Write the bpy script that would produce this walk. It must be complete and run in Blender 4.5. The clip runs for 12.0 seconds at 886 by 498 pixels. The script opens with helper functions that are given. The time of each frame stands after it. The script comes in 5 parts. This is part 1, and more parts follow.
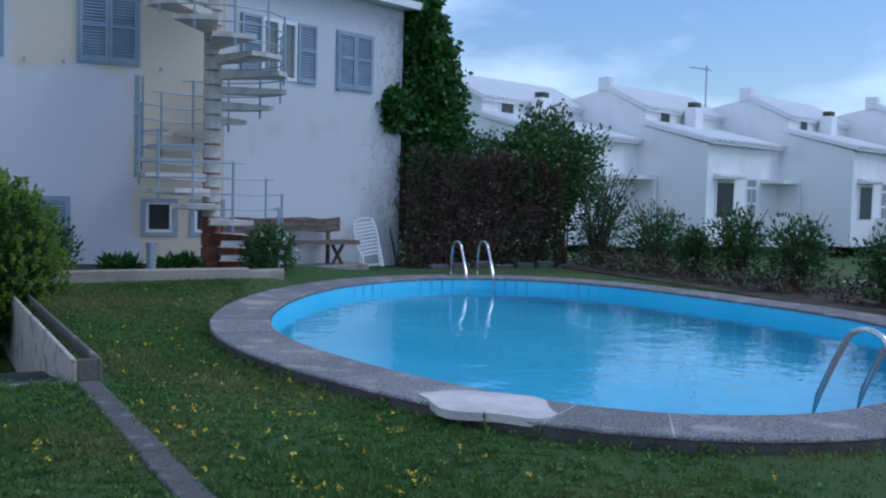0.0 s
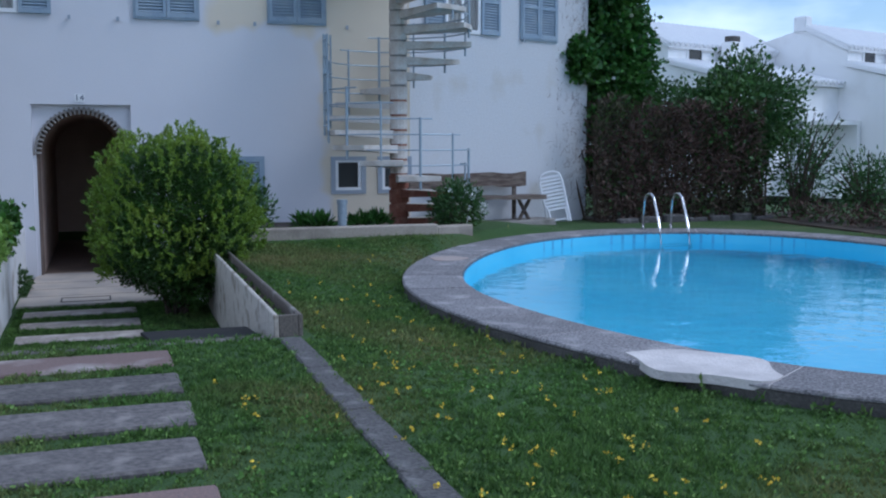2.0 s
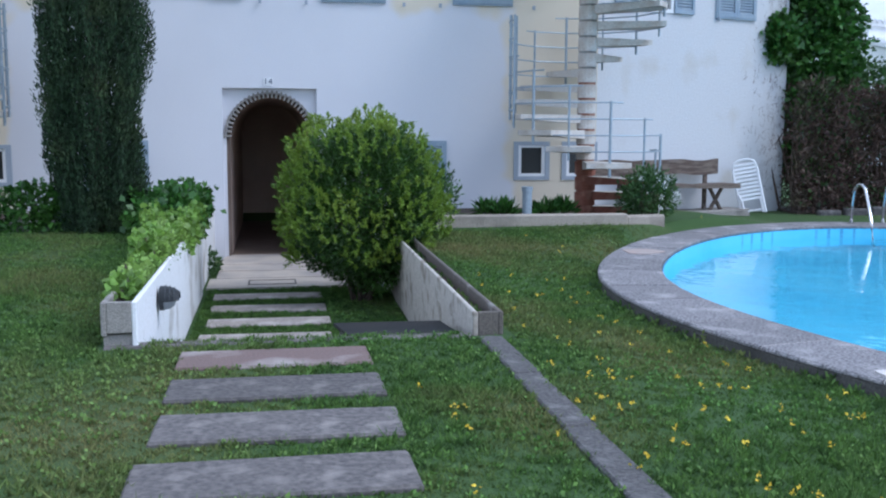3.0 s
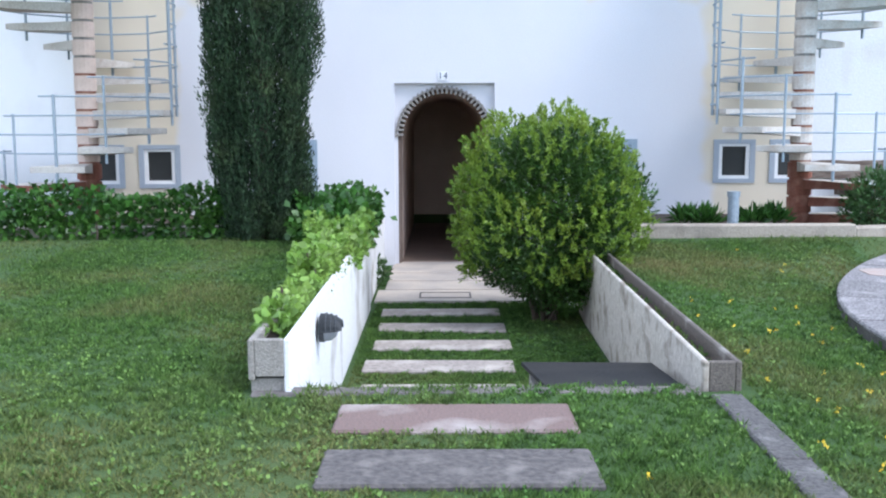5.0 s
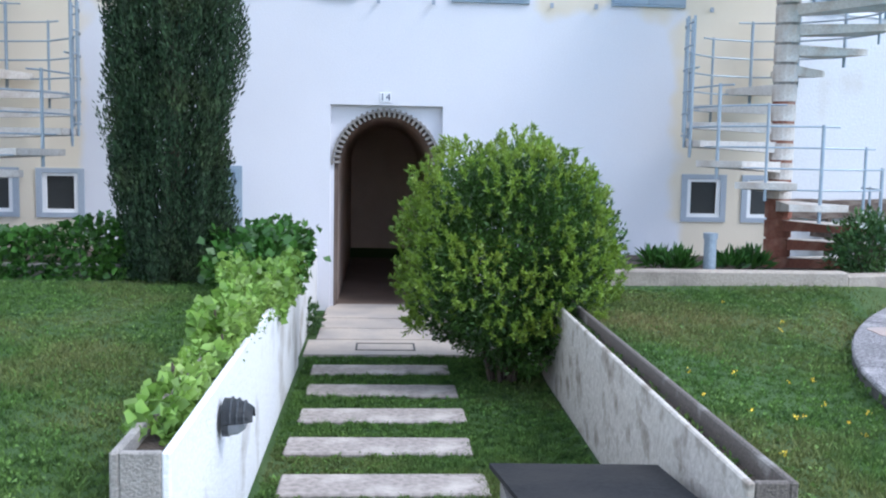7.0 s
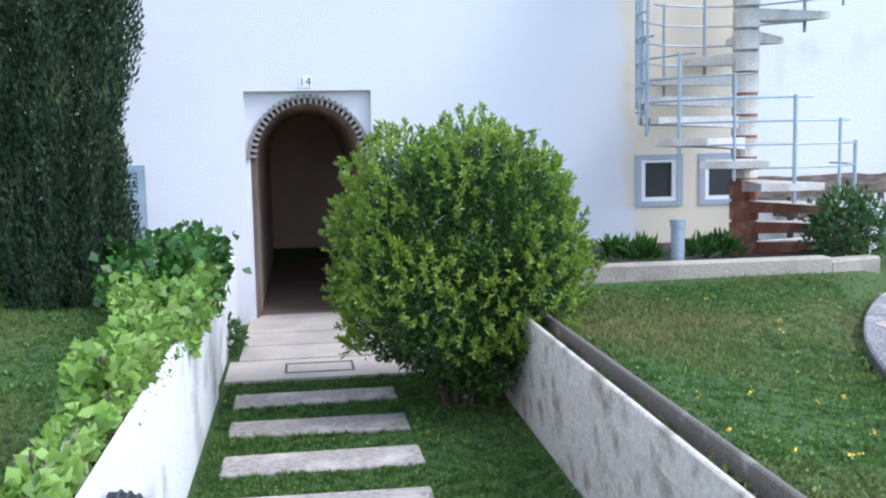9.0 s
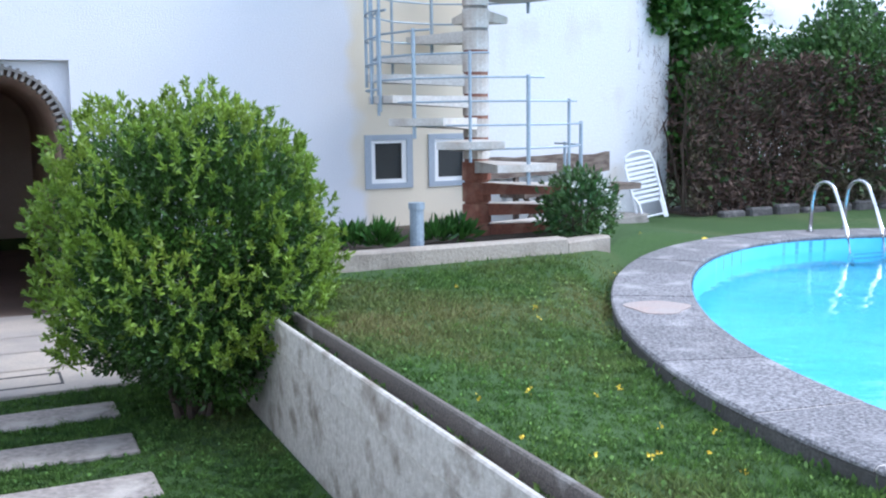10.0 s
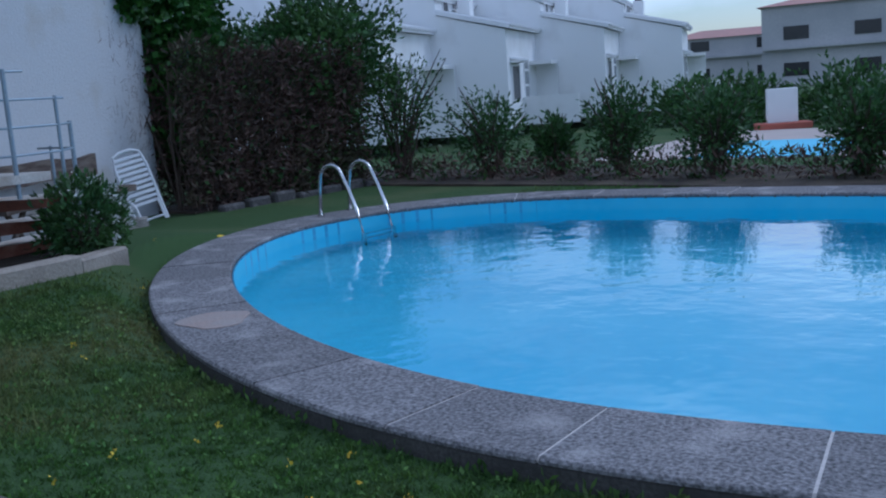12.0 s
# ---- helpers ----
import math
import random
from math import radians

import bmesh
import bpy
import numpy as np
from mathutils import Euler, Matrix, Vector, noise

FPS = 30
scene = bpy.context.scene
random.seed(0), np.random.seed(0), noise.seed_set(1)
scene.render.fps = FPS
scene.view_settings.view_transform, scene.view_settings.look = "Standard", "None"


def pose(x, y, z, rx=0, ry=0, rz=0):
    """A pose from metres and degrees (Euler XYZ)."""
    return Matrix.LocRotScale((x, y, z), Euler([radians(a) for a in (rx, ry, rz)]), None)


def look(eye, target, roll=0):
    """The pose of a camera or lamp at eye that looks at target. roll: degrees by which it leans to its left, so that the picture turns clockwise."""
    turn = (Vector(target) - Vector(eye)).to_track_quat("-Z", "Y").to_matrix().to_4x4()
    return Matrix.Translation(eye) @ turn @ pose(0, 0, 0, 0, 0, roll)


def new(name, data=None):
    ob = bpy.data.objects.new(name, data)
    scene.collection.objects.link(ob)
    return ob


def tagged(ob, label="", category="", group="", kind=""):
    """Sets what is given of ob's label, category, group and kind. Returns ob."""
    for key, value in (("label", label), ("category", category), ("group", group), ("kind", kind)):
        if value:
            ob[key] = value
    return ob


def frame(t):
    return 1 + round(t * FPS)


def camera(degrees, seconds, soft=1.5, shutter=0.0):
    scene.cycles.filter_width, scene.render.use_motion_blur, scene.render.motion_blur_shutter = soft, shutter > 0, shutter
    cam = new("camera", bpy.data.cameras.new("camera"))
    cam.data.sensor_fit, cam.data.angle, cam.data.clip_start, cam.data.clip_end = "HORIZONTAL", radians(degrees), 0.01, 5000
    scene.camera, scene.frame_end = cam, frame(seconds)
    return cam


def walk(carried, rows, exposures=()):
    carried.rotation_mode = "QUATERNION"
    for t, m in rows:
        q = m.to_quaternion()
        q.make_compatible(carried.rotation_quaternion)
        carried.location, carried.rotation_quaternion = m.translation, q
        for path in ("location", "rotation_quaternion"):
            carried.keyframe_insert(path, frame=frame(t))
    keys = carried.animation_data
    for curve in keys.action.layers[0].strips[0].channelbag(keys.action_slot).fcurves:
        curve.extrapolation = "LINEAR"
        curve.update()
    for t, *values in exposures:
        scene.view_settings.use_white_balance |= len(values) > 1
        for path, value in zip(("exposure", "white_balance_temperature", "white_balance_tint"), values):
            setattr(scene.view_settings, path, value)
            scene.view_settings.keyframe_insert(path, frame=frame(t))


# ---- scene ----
PATH = [
    (0, (0.188, -16.038, 1.399), (1.167, -14.298, 1.282), 1.47),
    (0.5, (0.237, -15.936, 1.395), (1.140, -14.158, 1.243), -1.01),
    (1, (0.239, -15.868, 1.373), (1.096, -14.066, 1.248), -1.44),
    (1.5, (0.210, -15.802, 1.360), (1.050, -13.992, 1.230), -0.74),
    (2, (0.191, -15.680, 1.342), (0.842, -13.800, 1.134), -0.08),
    (2.5, (0.129, -15.472, 1.362), (0.610, -13.539, 1.181), 1.55),
    (3, (0.039, -15.136, 1.361), (0.372, -13.179, 1.120), 0.21),
    (3.5, (0.001, -14.776, 1.347), (0.140, -12.793, 1.126), 1.87),
    (5.5, (-0.052, -13.477, 1.387), (-0.074, -11.493, 1.133), 0.03),
    (5.6, (-0.058, -13.398, 1.386), (-0.081, -11.407, 1.199), 0.43),
    (6, (-0.032, -13.048, 1.384), (-0.152, -11.055, 1.265), 1.44),
    (6.5, (-0.045, -12.694, 1.351), (-0.054, -10.705, 1.140), 1.19),
    (7, (-0.074, -12.362, 1.376), (0.054, -10.376, 1.183), 1.04),
    (7.2, (-0.073, -12.216, 1.349), (0.033, -10.234, 1.102), 1.36),
    (8.8, (-0.080, -11.253, 1.426), (0.058, -9.269, 1.205), -1.05),
    (9, (-0.115, -11.100, 1.365), (0.165, -9.131, 1.149), -1.16),
    (9.5, (-0.203, -10.786, 1.352), (0.364, -8.888, 1.073), -0.21),
    (10, (-0.200, -10.390, 1.355), (0.641, -8.595, 1.091), -0.71),
    (10.5, (-0.192, -10.060, 1.302), (0.847, -8.383, 0.975), 1.38),
    (11, (-0.185, -9.816, 1.339), (1.253, -8.454, 1.061), 1.00),
    (11.5, (-0.173, -9.645, 1.338), (1.325, -8.358, 1.024), -2.45),
    (11.6, (-0.165, -9.611, 1.336), (1.361, -8.364, 0.995), -2.40),
    (12, (-0.121, -9.495, 1.338), (1.504, -8.374, 1.019), -4.21),
]
cam = camera(48.0, 12.0, soft=2.1)
EXPOSURES = [(0, -0.41, 4980, 10), (1.6, -0.31, 5080, 10), (2.5, 0.15, 5280, 10), (3.6, 0.8, 5480, 10), (5.3, 1.19, 5780, 10), (6.0, 1.04, 5630, 10), (7.0, 1.04, 5630, 10), (9.5, 1.23, 5670, 10), (10.5, 0.93, 5370, 10), (11.2, 0.0, 5150, 10), (11.5, -0.06, 5000, 10), (12.0, -0.66, 4850, 10)]
walk(cam, [(t, look(eye, target, roll)) for t, eye, target, roll in PATH], EXPOSURES)

# ---- world and sun ----
SUN_EL, SUN_AZ = radians(50), radians(118)   # azimuth clockwise from +y
world = bpy.data.worlds.new("sky")
scene.world = world
world.use_nodes = True
wn, wl = world.node_tree.nodes, world.node_tree.links
wn.clear()
w_out = wn.new("ShaderNodeOutputWorld")
w_bg = wn.new("ShaderNodeBackground")
w_bg.inputs["Strength"].default_value = 0.15
w_sky = wn.new("ShaderNodeTexSky")
w_sky.sky_type, w_sky.sun_disc = "NISHITA", False
w_sky.sun_elevation, w_sky.sun_rotation = SUN_EL, SUN_AZ
w_tc = wn.new("ShaderNodeTexCoord")
w_map = wn.new("ShaderNodeMapping")
w_map.inputs["Scale"].default_value = (1.0, 1.0, 2.6)
w_noise = wn.new("ShaderNodeTexNoise")
w_noise.inputs["Scale"].default_value, w_noise.inputs["Detail"].default_value = 2.3, 7
w_ramp = wn.new("ShaderNodeValToRGB")
w_ramp.color_ramp.elements[0].position, w_ramp.color_ramp.elements[1].position = 0.43, 0.66
w_mix = wn.new("ShaderNodeMix")
w_mix.data_type = "RGBA"
w_mix.inputs["B"].default_value = (10.5, 10.7, 11.0, 1)
wl.new(w_tc.outputs["Generated"], w_map.inputs["Vector"])
wl.new(w_map.outputs["Vector"], w_noise.inputs["Vector"])
wl.new(w_noise.outputs["Fac"], w_ramp.inputs["Fac"])
wl.new(w_ramp.outputs["Color"], w_mix.inputs["Factor"])
wl.new(w_sky.outputs["Color"], w_mix.inputs["A"])
wl.new(w_mix.outputs["Result"], w_bg.inputs["Color"])
wl.new(w_bg.outputs["Background"], w_out.inputs["Surface"])

sun_data = bpy.data.lights.new("sun", "SUN")
sun_data.energy, sun_data.angle, sun_data.color = 1.05, radians(22), (1.0, 0.96, 0.9)
sun = new("sun", sun_data)
sun_from = Vector((math.sin(SUN_AZ) * math.cos(SUN_EL), math.cos(SUN_AZ) * math.cos(SUN_EL), math.sin(SUN_EL)))
sun.matrix_world = look(sun_from * 30, (0, 0, 0))


# ---- materials ----
def mat(name, c1, c2=None, rough=0.8, fine=40.0, coarse=1.5, bump=0.2, metal=0.0, c3=None, spread=(0.4, 0.65), island=0.0, rand=0.0, stretch=(1, 1, 1), sub=0.0):
    """A surface with fine grain (c1 to c2) and coarse patches towards c3, with relief."""
    m = bpy.data.materials.new(name)
    m.use_nodes = True
    n, l = m.node_tree.nodes, m.node_tree.links
    b = n["Principled BSDF"]
    b.inputs["Roughness"].default_value, b.inputs["Metallic"].default_value = rough, metal
    tc, mp = n.new("ShaderNodeTexCoord"), n.new("ShaderNodeMapping")
    mp.inputs["Scale"].default_value = stretch
    l.new(tc.outputs["Object"], mp.inputs["Vector"])
    f1, f2 = n.new("ShaderNodeTexNoise"), n.new("ShaderNodeTexNoise")
    f1.inputs["Scale"].default_value, f1.inputs["Detail"].default_value = fine, 5
    f2.inputs["Scale"].default_value, f2.inputs["Detail"].default_value = coarse, 6
    l.new(mp.outputs["Vector"], f1.inputs["Vector"])
    l.new(mp.outputs["Vector"], f2.inputs["Vector"])
    r1, r2 = n.new("ShaderNodeMapRange"), n.new("ShaderNodeMapRange")
    r1.inputs["From Min"].default_value, r1.inputs["From Max"].default_value = 0.32, 0.68
    r2.inputs["From Min"].default_value, r2.inputs["From Max"].default_value = spread
    l.new(f1.outputs["Fac"], r1.inputs["Value"])
    l.new(f2.outputs["Fac"], r2.inputs["Value"])
    mix1, mix2 = n.new("ShaderNodeMix"), n.new("ShaderNodeMix")
    mix1.data_type = mix2.data_type = "RGBA"
    mix1.inputs["A"].default_value, mix1.inputs["B"].default_value = (*c1, 1), (*(c2 or c1), 1)
    mix2.inputs["B"].default_value = (*(c3 or c2 or c1), 1)
    l.new(r1.outputs["Result"], mix1.inputs["Factor"])
    l.new(r2.outputs["Result"], mix2.inputs["Factor"])
    l.new(mix1.outputs["Result"], mix2.inputs["A"])
    colour = mix2.outputs["Result"]
    if island or rand:
        hsv = n.new("ShaderNodeHueSaturation")
        mr = n.new("ShaderNodeMapRange")
        k = island or rand
        mr.inputs["To Min"].default_value, mr.inputs["To Max"].default_value = 1 - k, 1 + k
        if island:
            l.new(n.new("ShaderNodeNewGeometry").outputs["Random Per Island"], mr.inputs["Value"])
        else:
            l.new(n.new("ShaderNodeObjectInfo").outputs["Random"], mr.inputs["Value"])
        l.new(mr.outputs["Result"], hsv.inputs["Value"])
        l.new(colour, hsv.inputs["Color"])
        colour = hsv.outputs["Color"]
    l.new(colour, b.inputs["Base Color"])
    if bump:
        bp = n.new("ShaderNodeBump")
        bp.inputs["Strength"].default_value, bp.inputs["Distance"].default_value = bump, 0.02
        l.new(f1.outputs["Fac"], bp.inputs["Height"])
        l.new(bp.outputs["Normal"], b.inputs["Normal"])
    if sub:
        b.inputs["Transmission Weight"].default_value = 0.0
        tr = n.new("ShaderNodeBsdfTranslucent")
        l.new(colour, tr.inputs["Color"])
        ms = n.new("ShaderNodeMixShader")
        ms.inputs["Fac"].default_value = sub
        l.new(b.outputs["BSDF"], ms.inputs[1])
        l.new(tr.outputs["BSDF"], ms.inputs[2])
        l.new(ms.outputs["Shader"], n["Material Output"].inputs["Surface"])
    return m


def wall_paint():
    """White render over an older cream coat, which still shows in irregular patches."""
    m = mat("wall_paint", (0.685, 0.675, 0.705), (0.645, 0.635, 0.665), 0.85, 60, 0.7, 0.25, c3=(0.63, 0.62, 0.65), spread=(0.45, 0.75))
    n, l = m.node_tree.nodes, m.node_tree.links
    b = n["Principled BSDF"]
    old = b.inputs["Base Color"].links[0].from_socket
    tc, sep = n.new("ShaderNodeTexCoord"), n.new("ShaderNodeSeparateXYZ")
    l.new(tc.outputs["Object"], sep.inputs["Vector"])
    nz = n.new("ShaderNodeTexNoise")
    nz.inputs["Scale"].default_value = 1.3
    l.new(tc.outputs["Object"], nz.inputs["Vector"])
    ab = n.new("ShaderNodeMath")
    ab.operation = "ABSOLUTE"
    l.new(sep.outputs["X"], ab.inputs[0])

    def edge(sock, lo, hi):
        r = n.new("ShaderNodeMapRange")
        r.interpolation_type = "SMOOTHSTEP"
        r.inputs["From Min"].default_value, r.inputs["From Max"].default_value = lo, hi
        l.new(sock, r.inputs["Value"])
        return r.outputs["Result"]

    def op(kind, p, q):
        k = n.new("ShaderNodeMath")
        k.operation = kind
        for i, v in enumerate((p, q)):
            if isinstance(v, float):
                k.inputs[i].default_value = v
            else:
                l.new(v, k.inputs[i])
        return k.outputs[0]
    wob = op("MULTIPLY", op("SUBTRACT", nz.outputs["Fac"], 0.5), 0.9)
    x = op("ADD", ab.outputs[0], wob)
    z = op("ADD", sep.outputs["Z"], wob)
    side = op("MULTIPLY", edge(x, 3.55, 3.75), 1.0)
    band = op("MULTIPLY", edge(z, 3.05, 3.2), edge(x, 1.75, 1.95))
    f = op("MAXIMUM", side, band)
    mx = n.new("ShaderNodeMix")
    mx.data_type = "RGBA"
    mx.inputs["B"].default_value = (0.68, 0.60, 0.48, 1)
    l.new(f, mx.inputs["Factor"])
    l.new(old, mx.inputs["A"])
    l.new(mx.outputs["Result"], b.inputs["Base Color"])
    return m


WALL = wall_paint()
WHITE = mat("white_render", (0.85, 0.85, 0.85), (0.82, 0.82, 0.82), 0.85, 60, 0.8, 0.25, c3=(0.7, 0.69, 0.68), spread=(0.5, 0.8))
# stained render whose base colour is dimmed to offset sun on the wing
STAINED_DIM = mat("stained_dimmed_render", (0.60, 0.60, 0.615), (0.55, 0.545, 0.555), 0.85, 30, 1.1, 0.3, c3=(0.5, 0.47, 0.43), spread=(0.58, 0.75))
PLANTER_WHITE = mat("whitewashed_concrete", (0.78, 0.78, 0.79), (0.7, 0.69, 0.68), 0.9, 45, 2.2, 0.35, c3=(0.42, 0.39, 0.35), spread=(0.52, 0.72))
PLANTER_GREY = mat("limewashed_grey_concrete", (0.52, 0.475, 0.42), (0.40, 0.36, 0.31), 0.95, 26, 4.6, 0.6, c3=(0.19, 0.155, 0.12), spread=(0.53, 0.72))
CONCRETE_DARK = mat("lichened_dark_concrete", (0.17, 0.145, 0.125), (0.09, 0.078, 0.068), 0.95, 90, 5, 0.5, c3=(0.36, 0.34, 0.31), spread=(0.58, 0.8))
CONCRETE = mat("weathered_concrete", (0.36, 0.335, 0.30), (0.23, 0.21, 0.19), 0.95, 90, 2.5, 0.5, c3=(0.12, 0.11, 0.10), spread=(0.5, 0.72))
COPING = mat("pebbled_concrete", (0.33, 0.31, 0.315), (0.085, 0.08, 0.083), 0.9, 55, 3.2, 1.0, c3=(0.43, 0.40, 0.395), spread=(0.54, 0.76), rand=0.12)
COPING_SIDE = mat("dark_concrete_edge", (0.12, 0.11, 0.10), (0.06, 0.055, 0.05), 0.95, 60, 3, 0.5)
CEMENT = mat("fresh_cement", (0.66, 0.61, 0.58), (0.58, 0.53, 0.50), 0.9, 40, 4, 0.5, c3=(0.48, 0.44, 0.42))
CLAYPATCH = mat("terracotta_stain", (0.44, 0.325, 0.275), (0.30, 0.245, 0.225), 0.9, 45, 5, 0.6, c3=(0.36, 0.31, 0.285))
SLAB_PALE = mat("pale_path_slab", (0.36, 0.31, 0.28), (0.21, 0.185, 0.165), 0.95, 22, 3.4, 0.8, c3=(0.44, 0.39, 0.35), spread=(0.5, 0.7), rand=0.15)
SLAB = mat("path_slab", (0.15, 0.132, 0.125), (0.075, 0.068, 0.066), 0.95, 30, 6.5, 0.8, c3=(0.225, 0.2, 0.185), spread=(0.52, 0.72), rand=0.2)
SLAB_RED = mat("reddish_path_slab", (0.24, 0.155, 0.135), (0.155, 0.115, 0.105), 0.95, 70, 1.8, 0.5, c3=(0.45, 0.4, 0.37), spread=(0.52, 0.7), rand=0.15)
STRIP = mat("mossy_concrete_strip", (0.125, 0.115, 0.112), (0.055, 0.053, 0.052), 0.95, 48, 7, 0.7, c3=(0.2, 0.19, 0.182), spread=(0.56, 0.76))
BUFF = mat("stained_buff_concrete", (0.40, 0.345, 0.285), (0.31, 0.265, 0.22), 0.92, 40, 2.2, 0.5, c3=(0.19, 0.16, 0.135), spread=(0.47, 0.66))
PORCH = mat("porch_paving", (0.50, 0.43, 0.36), (0.42, 0.36, 0.31), 0.85, 40, 2, 0.2, c3=(0.35, 0.31, 0.28), rand=0.08)
SOIL = mat("soil", (0.07, 0.05, 0.035), (0.035, 0.026, 0.02), 1.0, 45, 2.0, 0.9, c3=(0.11, 0.085, 0.06))
GROUND = mat("lawn_ground", (0.05, 0.10, 0.02), (0.03, 0.068, 0.014), 1.0, 70, 0.55, 0.9, c3=(0.09, 0.11, 0.035), spread=(0.5, 0.75))
GRASS = mat("grass_blades", (0.108, 0.197, 0.036), (0.043, 0.094, 0.018), 0.85, 9, 0.55, 0, c3=(0.19, 0.18, 0.065), spread=(0.46, 0.68), island=0.4, sub=0.3)
CLOVER = mat("clover_leaf", (0.12, 0.24, 0.04), (0.07, 0.16, 0.03), 0.7, 9, 0.6, 0, c3=(0.17, 0.25, 0.06), island=0.4, sub=0.25)
YELLOW = mat("yellow_petals", (0.75, 0.6, 0.05), (0.7, 0.48, 0.03), 0.7, 30, 5, 0, island=0.25)
BLUEGREY = mat("blue_grey_paint", (0.27, 0.34, 0.42), (0.22, 0.29, 0.37), 0.6, 35, 3, 0.15, c3=(0.32, 0.38, 0.44))
NAVY = mat("navy_glaze", (0.03, 0.05, 0.12), (0.025, 0.04, 0.1), 0.3, 40, 3, 0)
FRAME_WHITE = mat("white_window_paint", (0.8, 0.8, 0.8), (0.75, 0.75, 0.76), 0.45, 40, 3, 0.05)
FRAME_GREY = mat("grey_window_surround", (0.37, 0.41, 0.47), (0.32, 0.36, 0.42), 0.7, 40, 3, 0.1)
DARKROOM = mat("dark_mesh", (0.012, 0.014, 0.014), (0.02, 0.022, 0.022), 0.5, 60, 3, 0.1)
CURTAIN = mat("curtain_cloth", (0.5, 0.49, 0.46), (0.4, 0.4, 0.38), 0.9, 30, 4, 0.3, stretch=(8, 8, 0.3))
STAIR = mat("weathered_white_concrete", (0.60, 0.565, 0.52), (0.48, 0.44, 0.395), 0.9, 40, 3, 0.4, c3=(0.36, 0.285, 0.225), spread=(0.5, 0.75))
STAIR_PINK = mat("pinkish_concrete", (0.66, 0.53, 0.45), (0.58, 0.46, 0.39), 0.9, 40, 2, 0.35, c3=(0.44, 0.34, 0.28), spread=(0.5, 0.75))
RUST = mat("rust_red_concrete", (0.24, 0.09, 0.055), (0.17, 0.065, 0.045), 0.9, 40, 3, 0.4, c3=(0.36, 0.2, 0.14), spread=(0.55, 0.75))
RAIL = mat("galvanised_rail", (0.36, 0.42, 0.47), (0.28, 0.33, 0.38), 0.5, 40, 5, 0.1, metal=0.3)
STEEL = mat("stainless_steel", (0.62, 0.62, 0.63), (0.56, 0.56, 0.57), 0.22, 80, 5, 0.02, metal=1.0)
TUNNEL = mat("passage_plaster", (0.66, 0.53, 0.44), (0.60, 0.47, 0.39), 0.9, 30, 1.5, 0.2, c3=(0.55, 0.43, 0.35))
# floor colour darkened to stand for the passage's shade and cut bounced light
PASSAGE_FLOOR = mat("dimmed_passage_floor", (0.16, 0.115, 0.09), (0.12, 0.085, 0.068), 0.6, 30, 1.5, 0.2, c3=(0.19, 0.14, 0.11))
MOUTH = mat("dark_brown_arch_mouth", (0.15, 0.112, 0.09), (0.11, 0.08, 0.066), 0.85, 40, 2, 0.3, c3=(0.19, 0.145, 0.12))
RIB = mat("ribbed_arch_stone", (0.30, 0.275, 0.25), (0.22, 0.2, 0.185), 0.9, 40, 2, 0.3)
BOARD = mat("black_board", (0.016, 0.017, 0.018), (0.028, 0.028, 0.03), 0.75, 50, 2.0, 0.15, c3=(0.035, 0.033, 0.032))
BOARD.node_tree.nodes["Principled BSDF"].inputs["Specular IOR Level"].default_value = 0.12
LAMP = mat("dark_lamp_casting", (0.05, 0.055, 0.06), (0.035, 0.04, 0.045), 0.5, 40, 4, 0.15)
LAMPGLASS = mat("frosted_lamp_glass", (0.32, 0.34, 0.36), (0.28, 0.3, 0.32), 0.25, 40, 4, 0.05)
TIMBER = mat("weathered_timber", (0.13, 0.09, 0.07), (0.07, 0.05, 0.04), 0.9, 30, 4, 0.5, c3=(0.2, 0.16, 0.13), stretch=(1, 6, 6))
PLASTIC = mat("white_plastic", (0.82, 0.82, 0.82), (0.78, 0.78, 0.8), 0.4, 30, 4, 0.03)
BARK = mat("bark", (0.12, 0.09, 0.065), (0.07, 0.05, 0.04), 0.95, 30, 3, 0.7)
LEAF_BUSH = mat("bush_leaf", (0.05, 0.11, 0.018), (0.032, 0.075, 0.013), 0.45, 8, 1.6, 0, c3=(0.09, 0.19, 0.028), spread=(0.48, 0.7), island=0.45, sub=0.3)
LEAF_IVY = mat("ivy_leaf", (0.055, 0.15, 0.025), (0.04, 0.11, 0.02), 0.4, 8, 1.3, 0, c3=(0.09, 0.2, 0.035), spread=(0.48, 0.7), island=0.45, sub=0.25)
LEAF_YOUNG = mat("young_ivy_leaf", (0.22, 0.36, 0.06), (0.15, 0.27, 0.05), 0.45, 8, 2.0, 0, c3=(0.3, 0.43, 0.1), spread=(0.48, 0.7), island=0.35, sub=0.35)
LEAF_CYPRESS = mat("cypress_spray", (0.032, 0.066, 0.026), (0.016, 0.036, 0.014), 0.9, 7, 1.9, 0, c3=(0.055, 0.082, 0.03), spread=(0.5, 0.7), island=0.6, sub=0.1)
LEAF_DEAD = mat("dead_hedge_twig", (0.155, 0.098, 0.075), (0.085, 0.055, 0.045), 0.85, 8, 1.2, 0, c3=(0.05, 0.06, 0.025), spread=(0.5, 0.72), island=0.5, sub=0.1)
LEAF_SHRUB = mat("shrub_leaf", (0.05, 0.12, 0.03), (0.035, 0.085, 0.022), 0.5, 8, 1.3, 0, c3=(0.08, 0.15, 0.04), island=0.5, sub=0.25)
PETAL = mat("white_petals", (0.8, 0.8, 0.78), (0.75, 0.74, 0.7), 0.6, 10, 3, 0, island=0.1)
POOL = mat("pool_paint", (0.14, 0.54, 0.74), (0.12, 0.50, 0.71), 0.6, 8, 0.6, 0, c3=(0.17, 0.58, 0.77))
